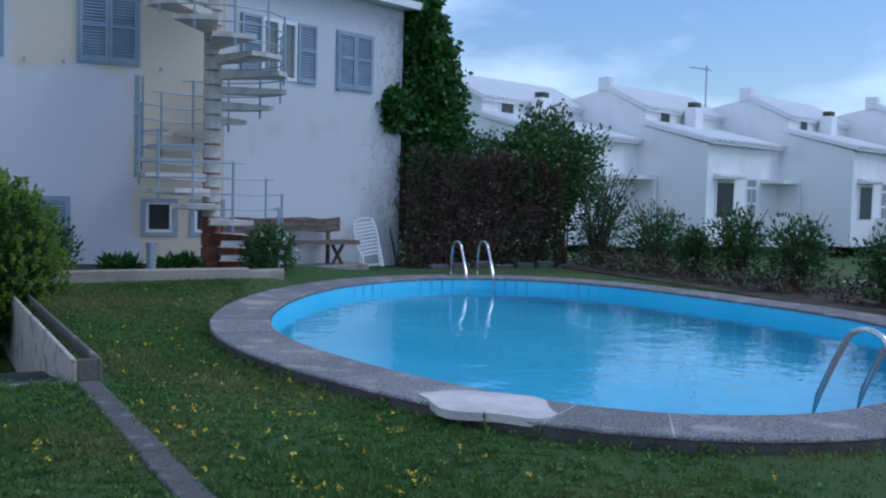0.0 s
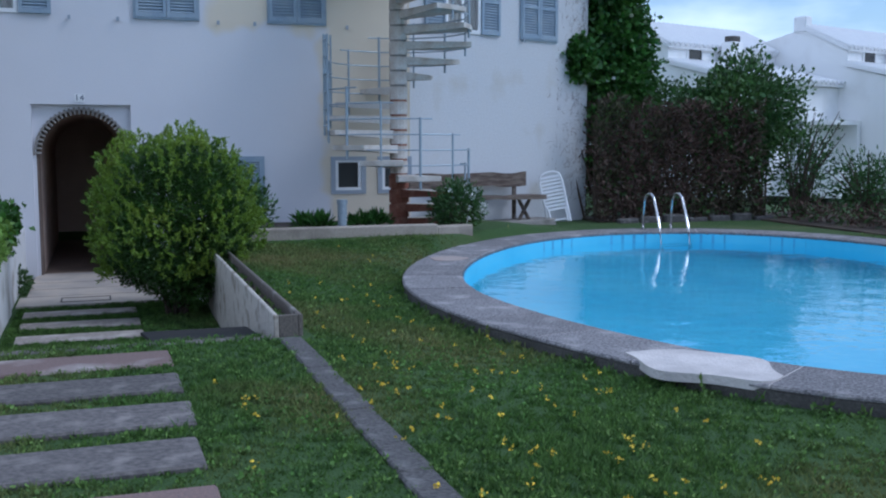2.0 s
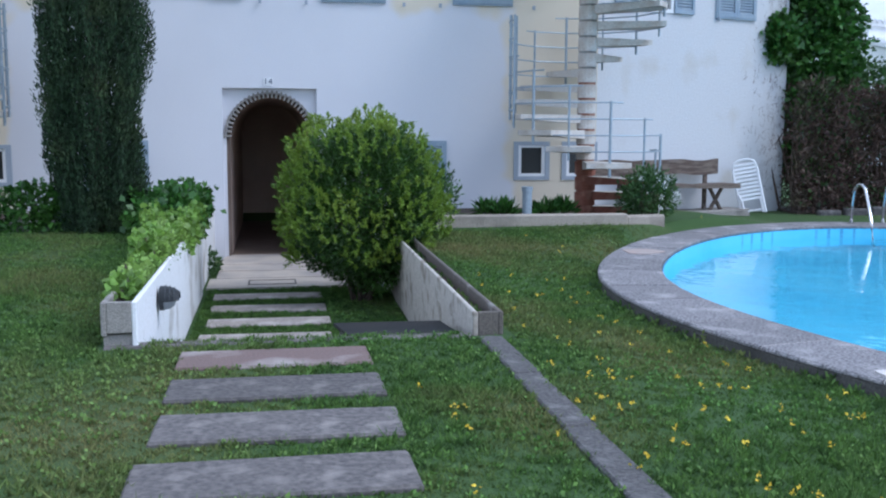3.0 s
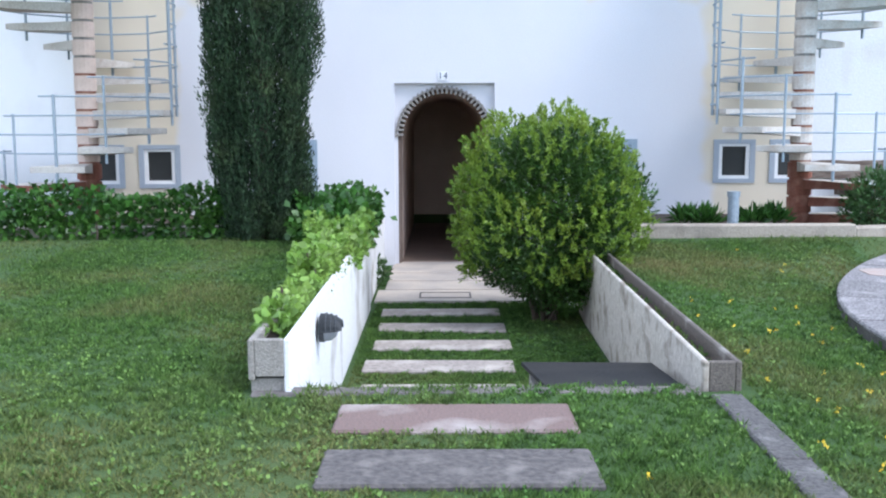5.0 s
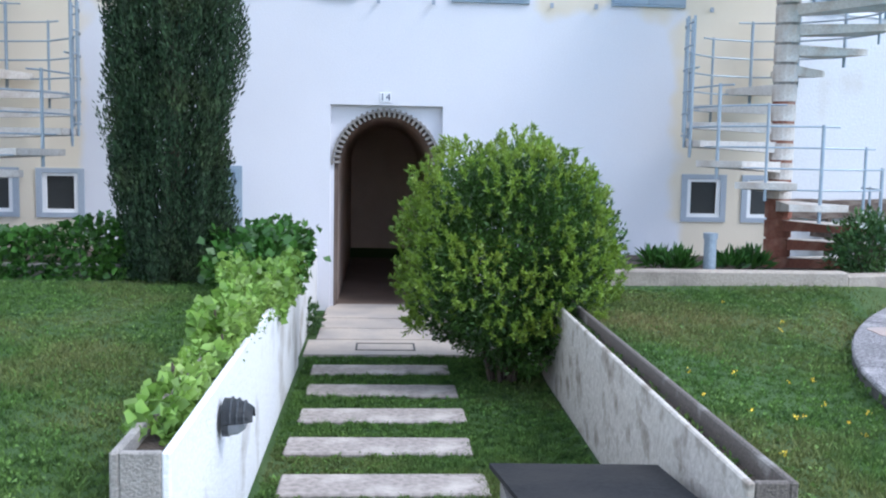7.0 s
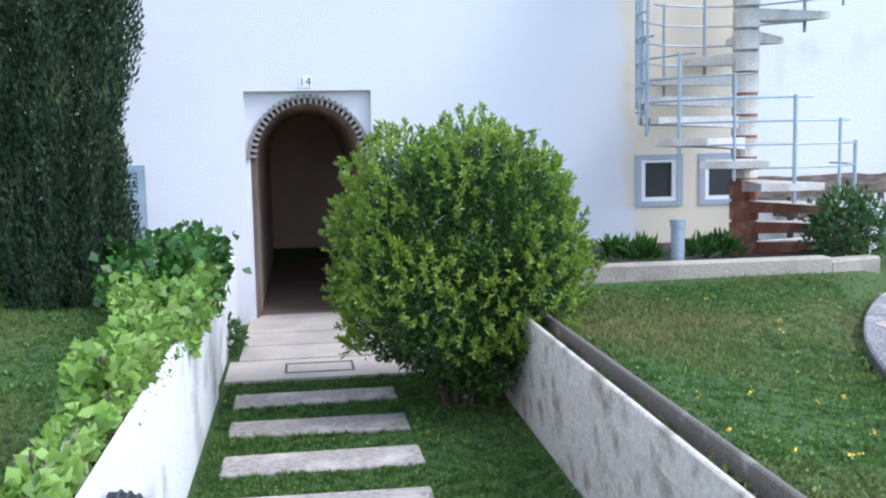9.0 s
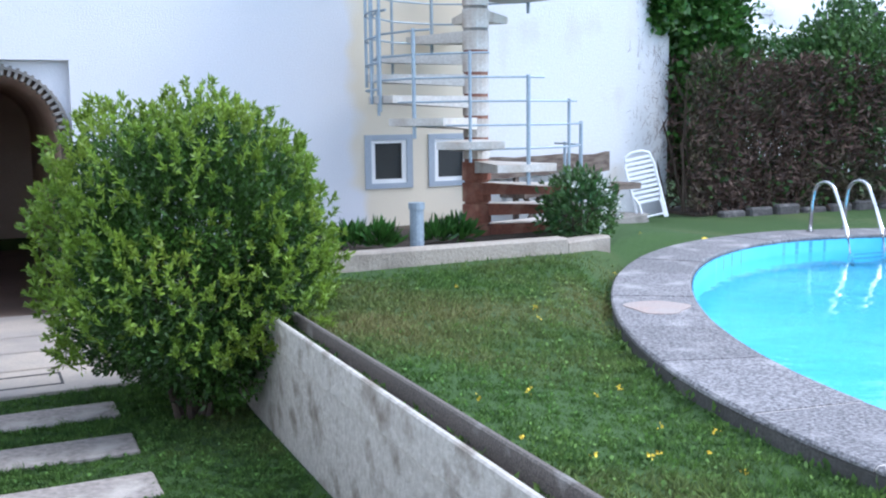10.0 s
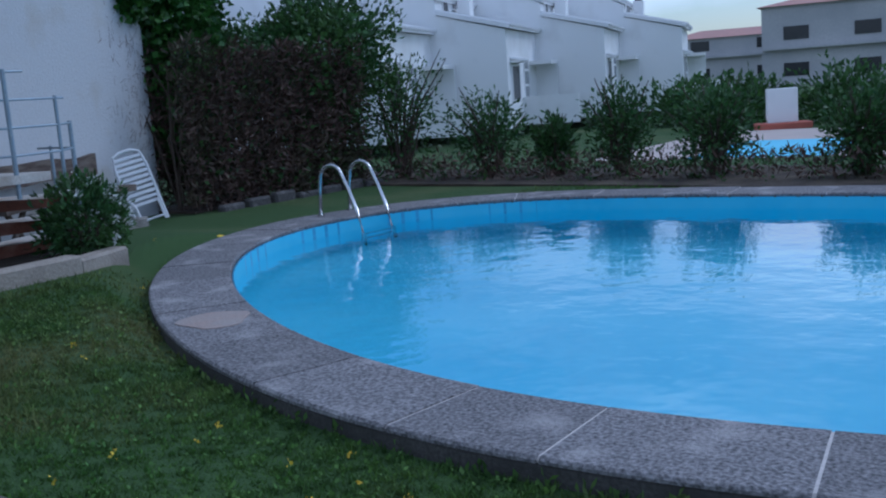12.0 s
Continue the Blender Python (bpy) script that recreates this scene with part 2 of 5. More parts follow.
TILE = mat("pool_tile", (0.13, 0.40, 0.62), (0.10, 0.34, 0.56), 0.3, 12, 2, 0, rand=0.12)
ROOFTILE = mat("terracotta_tile", (0.42, 0.12, 0.08), (0.34, 0.1, 0.07), 0.85, 30, 2, 0.3, rand=0.2)
HOUSE_DARK = mat("dark_window_opening", (0.015, 0.016, 0.018), (0.02, 0.02, 0.022), 0.2, 20, 2, 0)
FARWALL = mat("far_building_render", (0.55, 0.53, 0.52), (0.48, 0.46, 0.46), 0.9, 5, 0.2, 0.1, c3=(0.4, 0.39, 0.4))
FARROOF = mat("far_pink_roof", (0.5, 0.27, 0.23), (0.42, 0.24, 0.21), 0.9, 3, 0.3, 0.1)
PAVING = mat("pale_terrace_paving", (0.55, 0.45, 0.4), (0.48, 0.4, 0.36), 0.9, 20, 1, 0.1)


def water_material():
    m = bpy.data.materials.new("pool_water")
    m.use_nodes = True
    n, l = m.node_tree.nodes, m.node_tree.links
    b = n["Principled BSDF"]
    b.inputs["Base Color"].default_value = (0.80, 0.95, 1.0, 1)
    b.inputs["Roughness"].default_value, b.inputs["IOR"].default_value = 0.02, 1.33
    b.inputs["Transmission Weight"].default_value = 1.0
    tc, nz = n.new("ShaderNodeTexCoord"), n.new("ShaderNodeTexNoise")
    nz.inputs["Scale"].default_value, nz.inputs["Detail"].default_value = 2.6, 3
    bp = n.new("ShaderNodeBump")
    bp.inputs["Strength"].default_value, bp.inputs["Distance"].default_value = 0.16, 0.06
    l.new(tc.outputs["Object"], nz.inputs["Vector"])
    l.new(nz.outputs["Fac"], bp.inputs["Height"])
    l.new(bp.outputs["Normal"], b.inputs["Normal"])
    return m


WATER = water_material()


def glass_material():
    m = bpy.data.materials.new("window_glass")
    m.use_nodes = True
    b = m.node_tree.nodes["Principled BSDF"]
    b.inputs["Roughness"].default_value, b.inputs["Transmission Weight"].default_value = 0.03, 1.0
    return m


GLASS = glass_material()


# ---- mesh helpers ----
def box(bm, x0, x1, y0, y1, z0, z1, m=None, bevel=0.0):
    v = [bm.verts.new((x, y, z)) for x in (x0, x1) for y in (y0, y1) for z in (z0, z1)]
    f = [bm.faces.new([v[i] for i in q]) for q in ((0, 1, 3, 2), (4, 6, 7, 5), (0, 4, 5, 1), (2, 3, 7, 6), (0, 2, 6, 4), (1, 5, 7, 3))]
    if bevel:
        edges = list({e for q in f for e in q.edges})
        out = bmesh.ops.bevel(bm, geom=edges, offset=bevel, segments=1, affect="EDGES")
        v = list({w for q in out["faces"] for w in q.verts} | {w for w in v if w.is_valid})
    if m is not None:
        for w in v:
            w.co = m @ w.co
    return bm


def tube(bm, pts, r, sides=8, caps=True):
    """A round bar through the points; r is a radius or one for each point."""
    pts = [Vector(p) for p in pts]
    rings = []
    for i, p in enumerate(pts):
        d = (pts[min(i + 1, len(pts) - 1)] - pts[max(i - 1, 0)]).normalized()
        up = Vector((0, 0, 1)) if abs(d.z) < 0.95 else Vector((1, 0, 0))
        a = d.cross(up).normalized()
        b = d.cross(a)
        rr = r[i] if isinstance(r, (list, tuple)) else r
        rings.append([bm.verts.new(p + rr * (math.cos(t) * a + math.sin(t) * b)) for t in (2 * math.pi * k / sides for k in range(sides))])
    for p, q in zip(rings, rings[1:]):
        for k in range(sides):
            bm.faces.new((p[k], p[(k + 1) % sides], q[(k + 1) % sides], q[k]))
    if caps:
        bm.faces.new(rings[0][::-1])
        bm.faces.new(rings[-1])
    return bm


def prism(bm, outline, z0, z1):
    """An upright solid on a closed outline of (x, y)."""
    lo = [bm.verts.new((x, y, z0)) for x, y in outline]
    hi = [bm.verts.new((x, y, z1)) for x, y in outline]
    k = len(outline)
    bm.faces.new(lo[::-1])
    bm.faces.new(hi)
    for i in range(k):
        bm.faces.new((lo[i], lo[(i + 1) % k], hi[(i + 1) % k], hi[i]))
    return bm


def finish(name, bm, material, smooth=False):
    bmesh.ops.recalc_face_normals(bm, faces=bm.faces)
    me = bpy.data.meshes.new(name)
    bm.to_mesh(me)
    bm.free()
    for m in material if isinstance(material, (list, tuple)) else (material,):
        me.materials.append(m)
    if smooth:
        me.polygons.foreach_set("use_smooth", [True] * len(me.polygons))
    return me


def part(name, bm, material, parent, label="", smooth=False):
    ob = new(name, finish(name, bm, material, smooth) if isinstance(bm, bmesh.types.BMesh) else bm)
    ob.parent = parent
    return tagged(ob, label) if label else ob


def thing(name, m, label, category, group="", kind=""):
    ob = new(name)
    ob.empty_display_size = 0.1
    ob.matrix_world = m
    return tagged(ob, label, category, group, kind)


def solid(name, bm, material, label, category, kind="structure", smooth=False, m=None):
    ob = new(name, finish(name, bm, material, smooth))
    if m is not None:
        ob.matrix_world = m
    return tagged(ob, label, category, "", kind)


def quads(name, verts, material, per=4):
    """One mesh out of an array of separate polygons with `per` corners each."""
    n = len(verts) // per
    me = bpy.data.meshes.new(name)
    me.vertices.add(n * per)
    me.vertices.foreach_set("co", np.asarray(verts, dtype=np.float32).ravel())
    me.loops.add(n * per)
    me.loops.foreach_set("vertex_index", np.arange(n * per, dtype=np.int32))
    me.polygons.add(n)
    me.polygons.foreach_set("loop_start", np.arange(0, n * per, per, dtype=np.int32))
    me.polygons.foreach_set("loop_total", np.full(n, per, dtype=np.int32))
    me.materials.append(material)
    me.update(calc_edges=True)
    return me


rng = np.random.default_rng(7)


def unit(v):
    return v / np.maximum(np.linalg.norm(v, axis=1, keepdims=True), 1e-9)


def leaf_mesh(name, pts, aim, length, width, material, fold=0.25, wild=0.7):
    """Small folded leaves at the points, each pointing along aim with some scatter."""
    n = len(pts)
    d = unit(aim + wild * rng.normal(size=(n, 3)))
    s = unit(np.cross(d, rng.normal(size=(n, 3))))
    up = np.cross(s, d)
    L = (length * rng.uniform(0.6, 1.25, n))[:, None]
    W = (width * rng.uniform(0.6, 1.25, n))[:, None]
    mid = pts + d * L * 0.5
    v = np.stack([pts, mid + s * W * 0.5 + up * W * fold, pts + d * L, mid - s * W * 0.5 + up * W * fold], axis=1)
    return quads(name, v.reshape(-1, 3), material)


def blob(n, centre, radii, inner=0.55, lumps=0.16, low=-1.0):
    """Points in the outer shell of a lumpy rounded mass, and their outward directions."""
    d = unit(rng.normal(size=(n, 3)))
    d = d[d[:, 2] > low]
    k = np.array([noise.noise(Vector(p) * 2.2 + Vector(centre)) + 0.6 * noise.noise(Vector(p) * 5.5 + Vector(centre)) for p in d])
    r = (rng.uniform(inner ** 2, 1, len(d)) ** 0.5) * (1 + lumps * 2 * k)
    return np.array(centre) + d * r[:, None] * np.array(radii), d


def slab_points(n, p0, p1, thick, z0, z1, lumps=0.2):
    """Points in a hedge-like mass along a line on the ground."""
    t = rng.uniform(0, 1, n)
    p0, p1 = np.array(p0), np.array(p1)
    along = (p1 - p0) / np.linalg.norm(p1 - p0)
    side = np.array([along[1], -along[0]])
    u = np.sign(rng.uniform(-1, 1, n)) * rng.uniform(0.3, 1, n) ** 0.5
    w = rng.uniform(0, 1, n)
    edge = np.array([noise.noise(Vector((tt * 5, ww * 2.5, 3.1))) for tt, ww in zip(t * np.linalg.norm(p1 - p0) * 0.6, w)])
    xy = p0 + (p1 - p0) * t[:, None] + side * (u * thick * (1 + lumps * edge))[:, None]
    z = z0 + (z1 - z0) * w * (1 + lumps * edge)
    aim = np.column_stack([side[0] * u, side[1] * u, 0.4 * w])
    return np.column_stack([xy, z]), aim


# ---- ground ----
POOL_C, POOL_A, POOL_B, POOL_T = (6.799, -7.226), 5.013, 4.069, 0.9781
POOL_WAVE = ((2, 0.0273, 0.0869), (3, 0.0019, 0.0196), (4, 0.0146, 0.0108), (5, -0.0051, -0.0090))
COPE_W, COPE_Z = 0.60, 0.04
PATH_X0, PATH_X1, PATH_Z = -0.95, 1.45, -0.62


def pool_swell(t):
    """How far the hand-laid rim departs from a true oval, as a factor."""
    return 1 + sum(c * np.cos(k * t) + d * np.sin(k * t) for k, c, d in POOL_WAVE)


def ellipse(t, inset=0.0):
    """A point of the pool's rim, so far inside the outer edge of its coping."""
    def at(q):
        f = pool_swell(q)
        return POOL_A * math.cos(q) * f, POOL_B * math.sin(q) * f
    (x, y), (x1, y1) = at(t), at(t + 1e-3)
    l = math.hypot(x1 - x, y1 - y)
    x, y = x - inset * (y1 - y) / l, y + inset * (x1 - x) / l
    return POOL_C[0] + x * math.cos(POOL_T) - y * math.sin(POOL_T), POOL_C[1] + x * math.sin(POOL_T) + y * math.cos(POOL_T)


def pool_reach(x, y, inset=0.0):
    """Distance from the pool's middle, 1 on its rim."""
    dx, dy = x - POOL_C[0], y - POOL_C[1]
    u = dx * math.cos(POOL_T) + dy * math.sin(POOL_T)
    v = -dx * math.sin(POOL_T) + dy * math.cos(POOL_T)
    f = pool_swell(np.arctan2(v / POOL_B, u / POOL_A))
    return np.sqrt((u / (POOL_A * f - inset)) ** 2 + (v / (POOL_B * f - inset)) ** 2)


def in_pool(x, y, inset):
    return pool_reach(x, y, inset) < 1


def smooth(x, lo, hi):
    t = np.clip((x - lo) / (hi - lo), 0, 1)
    return t * t * (3 - 2 * t)


def lawn_height(x, y):
    away = smooth(pool_reach(x, y), 1.0, 1.09)
    house = smooth(y, -7, -3) * (1 - smooth(x, 5.9, 8.2)) * (1 - smooth(y, -1, 2))
    h = 0.125 * house - 0.09 * smooth(x, 1.6, 2.9) * (1 - house)
    h = h * away - 0.06 * (1 - away)
    return h - 0.7 * smooth(x, 14.5, 23) + 0.010 * np.sin(x * 1.7 + 1) * np.sin(y * 1.3)


def in_path(x, y):
    return (x > PATH_X0) & (x < PATH_X1) & (y > -8.72) & (y < 6.6)


def build_ground():
    far = [25, 32, 42, 60, 100, 200, 500, 1500, 4000]
    xs = np.array([-v for v in far[::-1]] + list(np.arange(-20, -10, 1.0)) + list(np.arange(-10, 14, 0.1)) + list(np.arange(14, 24, 0.5)) + far)
    ys = np.array([-v for v in far[::-1]] + list(np.arange(-22, -15, 1.0)) + list(np.arange(-15, 3, 0.1)) + list(np.arange(3, 24, 1.0)) + far)
    X, Y = np.meshgrid(xs, ys, indexing="ij")
    Z = lawn_height(X, Y)
    Z = np.where(in_pool(X, Y, 0.3), -2.6, Z)
    Z = np.where(in_path(X, Y), PATH_Z, Z)
    nx, ny = len(xs), len(ys)
    idx = np.arange(nx * ny).reshape(nx, ny)
    f = np.stack([idx[:-1, :-1], idx[1:, :-1], idx[1:, 1:], idx[:-1, 1:]], axis=-1).reshape(-1, 4)
    me = bpy.data.meshes.new("ground")
    me.from_pydata(np.stack([X, Y, Z], -1).reshape(-1, 3).tolist(), [], f.tolist())
    me.materials.append(GROUND)
    tagged(new("ground", me), "green lawn with thin and worn patches around the pool", "lawn", "", "structure")


build_ground()


def build_grass():
    n1, n2, n3 = 390000, 430000, 120000
    n = n1 + n2 + n3
    x = np.concatenate([rng.uniform(-8.5, 12.5, n1), rng.uniform(-3.8, 4.2, n2), rng.uniform(-0.78, 1.38, n3)])
    y = np.concatenate([rng.uniform(-15.5, -1.6, n1), rng.uniform(-12.8, -3.2, n2), rng.uniform(-8.7, -2.8, n3)])
    keep = np.ones(n, dtype=bool)
    keep &= ~in_pool(x, y, -0.01)
    keep &= ~((x > 1.28 + 0.02 * (y + 8.8)) & (x < 1.6) & (y > -8.9)) & ~((x < -0.76) & (x > -1.06) & (y > -8.9))
    keep &= ~((np.abs(x) > 1.3) & (y > -2.95)) & ~((x > 10.6) & (y > -4) & (x + y > 10.4))
    keep &= ~((np.abs(x) < 1.3) & (y > -2.8))
    sunk = in_path(x, y)
    hold = ~sunk & (np.abs(x - 0.04) < 0.545) & (y < -9.05) & (((-y - 9.105) % 0.68) < 0.395)
    hold |= sunk & (np.abs(x + 0.05) < 0.59) & (((-y - 3.285) % 0.785) < 0.34)
    hold |= (np.abs(x - 1.41 + 0.012 * (-y - 8.9)) < 0.055) & (y < -8.8)
    keep &= ~hold
    clump = np.sin(x * 17 + 3 * np.sin(y * 6.1)) * np.sin(y * 15 + 2.5 * np.sin(x * 7.3)) + 0.7 * np.sin(x * 41 + y * 9) * np.sin(y * 37 - x * 11)
    keep &= rng.uniform(-1.7, 0.4, n) < clump
    x, y, clump = x[keep], y[keep], clump[keep]
    z = np.where(in_path(x, y), PATH_Z, lawn_height(x, y))
    k = len(x)
    a = rng.uniform(0, 2 * np.pi, k)
    h = rng.uniform(0.014, 0.040, k) * (1 + 0.35 * np.sin(x * 2.1) * np.sin(y * 1.7)) * (1 + 0.4 * clump)
    w = rng.uniform(0.0035, 0.008, k)
    base = np.column_stack([x, y, z - 0.004])
    side = np.column_stack([np.cos(a), np.sin(a), np.zeros(k)]) * w[:, None]
    lean = np.column_stack([rng.normal(0, 0.55, k) * h, rng.normal(0, 0.55, k) * h, h])
    v = np.stack([base - side, base + side, base + lean], axis=1).reshape(-1, 3)
    tagged(new("grass", quads("grass", v, GRASS, 3)), "short mown green grass with bare patches", "grass", "", "stuff")
    pick = rng.uniform(0, 1, k) < np.clip(0.32 - 0.02 * np.hypot(x, y + 12), 0.05, 1) * (clump > 0.1)
    P = base[pick] + np.column_stack([np.zeros((pick.sum(), 2)), rng.uniform(0.008, 0.024, pick.sum())])
    me = leaf_mesh("clover", P, np.tile([0.0, 0.0, 0.25], (len(P), 1)), 0.024, 0.018, CLOVER, 0.1, 0.9)
    tagged(new("clover", me), "small round clover leaves among the grass", "clover", "", "stuff")


build_grass()


# ---- main house ----
def flat_wall(bm, x0, x1, y0, y1, z0, z1, holes):
    """A wall along x with rectangular openings that go through it."""
    xs = sorted({x0, x1, *(v for h in holes for v in h[:2])})
    zs = sorted({z0, z1, *(v for h in holes for v in h[2:])})
    for xa, xb in zip(xs, xs[1:]):
        run = None
        for za, zb in zip(zs, zs[1:]):
            cx, cz = (xa + xb) / 2, (za + zb) / 2
            if any(h[0] < cx < h[1] and h[2] < cz < h[3] for h in holes):
                if run:
                    box(bm, xa, xb, y0, y1, *run)
                run = None
            else:
                run = (run[0], zb) if run else (za, zb)
        if run:
            box(bm, xa, xb, y0, y1, *run)
    bmesh.ops.remove_doubles(bm, verts=bm.verts, dist=0.0005)
    return bm


EAVE = 4.9
DOOR_W, DOOR_TOP = 0.69, 1.94
UP0, UP1 = 3.21, 4.27
CELLAR = ((4.01, 0.86), (4.785, 0.86), (-3.945, 0.805), (-4.72, 0.805))
centre_holes = [(-DOOR_W, DOOR_W, -0.7, DOOR_TOP)]
centre_holes += [(s - 0.225, s + 0.225, c - 0.25, c + 0.25) for s, c in CELLAR]
centre_holes += [(-1.62, -0.8, UP0 + 0.03, UP1 - 0.03), (-3.46, -2.64, UP0 + 0.03, UP1 - 0.03)]
solid("wall_centre", flat_wall(bmesh.new(), -5.05, 5.05, 0.0, 0.3, -0.75, EAVE, centre_holes), WALL, "white rendered house wall with cream patches", "wall")

WING = math.degrees(math.atan2(1.5, 3.9))
WING_R = pose(5.05, 0.0, 0, 0, 0, WING)
WING_L = pose(-5.05, 0.0, 0, 0, 0, 180 - WING)
wing_len = 4.3
wr = flat_wall(bmesh.new(), 0.0, wing_len, 0.0, 0.3, -0.75, EAVE, [(0.75, 1.55, UP0 + 0.03, UP1 - 0.03)])
solid("wall_right_wing", wr, STAINED_DIM, "white rendered wall, dimmed in colour against the sun, stained where creeper was torn off", "wall", m=WING_R)
wl_ = flat_wall(bmesh.new(), 0.0, wing_len + 3, -0.3, 0.0, -0.75, EAVE, [])
solid("wall_left_wing", wl_, WHITE, "white rendered house wall", "wall", m=WING_L)
end = WING_R @ Vector((wing_len, 0.3, 0))
bm = bmesh.new()
box(bm, -0.3, 0.0, 0, 7, -0.75, EAVE)
solid("wall_end", bm, STAINED_DIM, "white end wall of the house", "wall", m=pose(end.x, end.y, 0, 0, 0, WING))
bm = bmesh.new()
box(bm, -5.0, 5.0, 7.0, 7.3, -0.75, EAVE)
solid("wall_back", bm, WHITE, "white back wall of the house", "wall")


def roof():
    bm = bmesh.new()
    pr = WING_R @ Vector((wing_len + 0.25, -0.3, 0))
    pl = WING_L @ Vector((wing_len + 3.2, 0.3, 0))
    prism(bm, [(pl.x, pl.y), (-5.1, -0.3), (5.1, -0.3), (pr.x, pr.y), (pr.x - 2.3, pr.y + 7), (0, 9.5), (pl.x + 2, pl.y + 7)], EAVE, EAVE + 0.14)
    solid("roof", bm, WHITE, "white roof slab with a projecting eave", "roof")


roof()


def passage():
    """The arched passage behind the doorway, with ridges round its mouth."""
    zs = 1.20          # springing line
    segs = 24

    def profile(w, top):
        pts = [(-w, PATH_Z)]
        pts += [(-w * math.cos(math.pi * i / segs), zs + (top - zs) * math.sin(math.pi * i / segs)) for i in range(segs + 1)]
        return pts + [(w, PATH_Z)]

    bm = bmesh.new()
    rings = [[bm.verts.new((x, y, z)) for x, z in profile(w, t)] for y, w, t in ((0.1, 0.645, 1.87), (0.34, 0.60, 1.82), (0.5, 0.61, 1.83), (6.3, 0.61, 1.83))]
    for p, q in zip(rings, rings[1:]):
        for i in range(len(p) - 1):
            bm.faces.new((p[i], p[i + 1], q[i + 1], q[i]))
    bm.faces.new(rings[-1])
    # darker brown from the mouth to half a metre in
    for q in bm.faces:
        q.material_index = 1 if q.calc_center_median().y < 0.48 else 0
    solid("passage_vault", bm, (TUNNEL, MOUTH), "brown plastered barrel vault of the entrance passage", "vault")
    # spandrel between the square recess and the arch
    bm = bmesh.new()
    inner = profile(0.645, 1.87)[1:-1]
    for (xa, za), (xb, zb) in zip(inner, inner[1:]):
        if xb - xa < 1e-6:
            continue
        v = [bm.verts.new(c) for c in ((xa, 0.1, za), (xb, 0.1, zb), (xb, 0.1, DOOR_TOP), (xa, 0.1, DOOR_TOP))]
        bm.faces.new(v)
    for s in (-1, 1):
        a, b = sorted((s * 0.645, s * DOOR_W))
        box(bm, a, b, 0.1, 0.13, PATH_Z, DOOR_TOP)
    solid("door_arch_panel", bm, WALL, "plastered panel round the arched doorway", "wall")
    arch = thing("door_arch", pose(0, 0, 0), "grey arch of fanned ridged blocks over the doorway", "arch", "", "structure")
    me = None
    count = 30
    for i in range(count):
        t = math.pi * (i + 0.5) / count
        if me is None:
            bm = bmesh.new()
            box(bm, -0.016, 0.016, 0.07, 0.32, -0.05, 0.06, bevel=0.006)
            me = finish("arch_block", bm, RIB)
        ob = part("arch_block", me, None, arch)
        ob.matrix_world = Matrix.Translation((-0.625 * math.cos(t), 0, zs + 0.65 * math.sin(t))) @ pose(0, 0, 0, 0, math.degrees(t) - 90, 0)
    bm = bmesh.new()
    for i in range(segs):
        t0, t1 = math.pi * i / segs, math.pi * (i + 1) / segs
        c = [(-r * math.cos(t), y, zs + r * math.sin(t)) for r in (0.66, 0.685) for t in (t0, t1) for y in (0.06, 0.1)]
        v = [bm.verts.new(p) for p in c]
        for q in ((0, 2, 6, 4), (1, 5, 7, 3), (4, 6, 7, 5), (0, 1, 3, 2)):
            bm.faces.new([v[k] for k in q])
    bmesh.ops.remove_doubles(bm, verts=bm.verts, dist=0.0005)
    part("arch_moulding", bm, RIB, arch)


passage()


def number_plate():
    plate = thing("house_number_plate", pose(-0.02, -0.0062, 2.035), "white tiles with the house number 14 in dark blue", "sign")
    for k, ch in enumerate("14"):
        bm = bmesh.new()
        box(bm, -0.034, 0.034, -0.006, 0.006, -0.06, 0.06, bevel=0.002)
        t = part("tile", bm, FRAME_WHITE, plate)
        t.location = (-0.035 + 0.07 * k, 0, 0)
        cu = bpy.data.curves.new("digit", "FONT")
        cu.body, cu.size, cu.extrude, cu.align_x, cu.align_y = ch, 0.125, 0.002, "CENTER", "CENTER"
        tmp = new("digit_curve", cu)
        me = bpy.data.meshes.new_from_object(tmp.evaluated_get(bpy.context.evaluated_depsgraph_get()))
        bpy.data.objects.remove(tmp)
        me.materials.clear()
        me.materials.append(NAVY)
        d = part("digit", me, None, plate, "dark blue digit")
        d.matrix_local = pose(-0.035 + 0.07 * k, -0.0085, 0, 90, 0, 0)


number_plate()


def shutter_leaf(parent, x0, x1, z0, z1, y, name="shutter"):
    bm = bmesh.new()
    s = 0.05
    box(bm, x0, x0 + s, y - 0.045, y, z0, z1)
    box(bm, x1 - s, x1, y - 0.045, y, z0, z1)
    zm = z0 + (z1 - z0) * 0.55
    for za, zb in ((z0, z0 + s + 0.02), (zm - s / 2, zm + s / 2), (z1 - s, z1)):
        box(bm, x0 + s, x1 - s, y - 0.042, y, za, zb)
    sh = part(name, bm, BLUEGREY, parent)
    bm = bmesh.new()
    for za, zb in ((z0 + s + 0.02, zm - s / 2), (zm + s / 2, z1 - s)):
        n = max(3, int((zb - za) / 0.045))
        for i in range(n):
            z = za + (zb - za) * (i + 0.5) / n
            box(bm, x0 + s, x1 - s, -0.004, 0.004, -0.022, 0.022, Matrix.Translation((0, y - 0.02, z)) @ pose(0, 0, 0, -38, 0, 0))
    box(bm, x0 + s, x1 - s, y - 0.006, y - 0.002, z0 + s, z1 - s)
    part("louvres", bm, BLUEGREY, sh)
    return sh


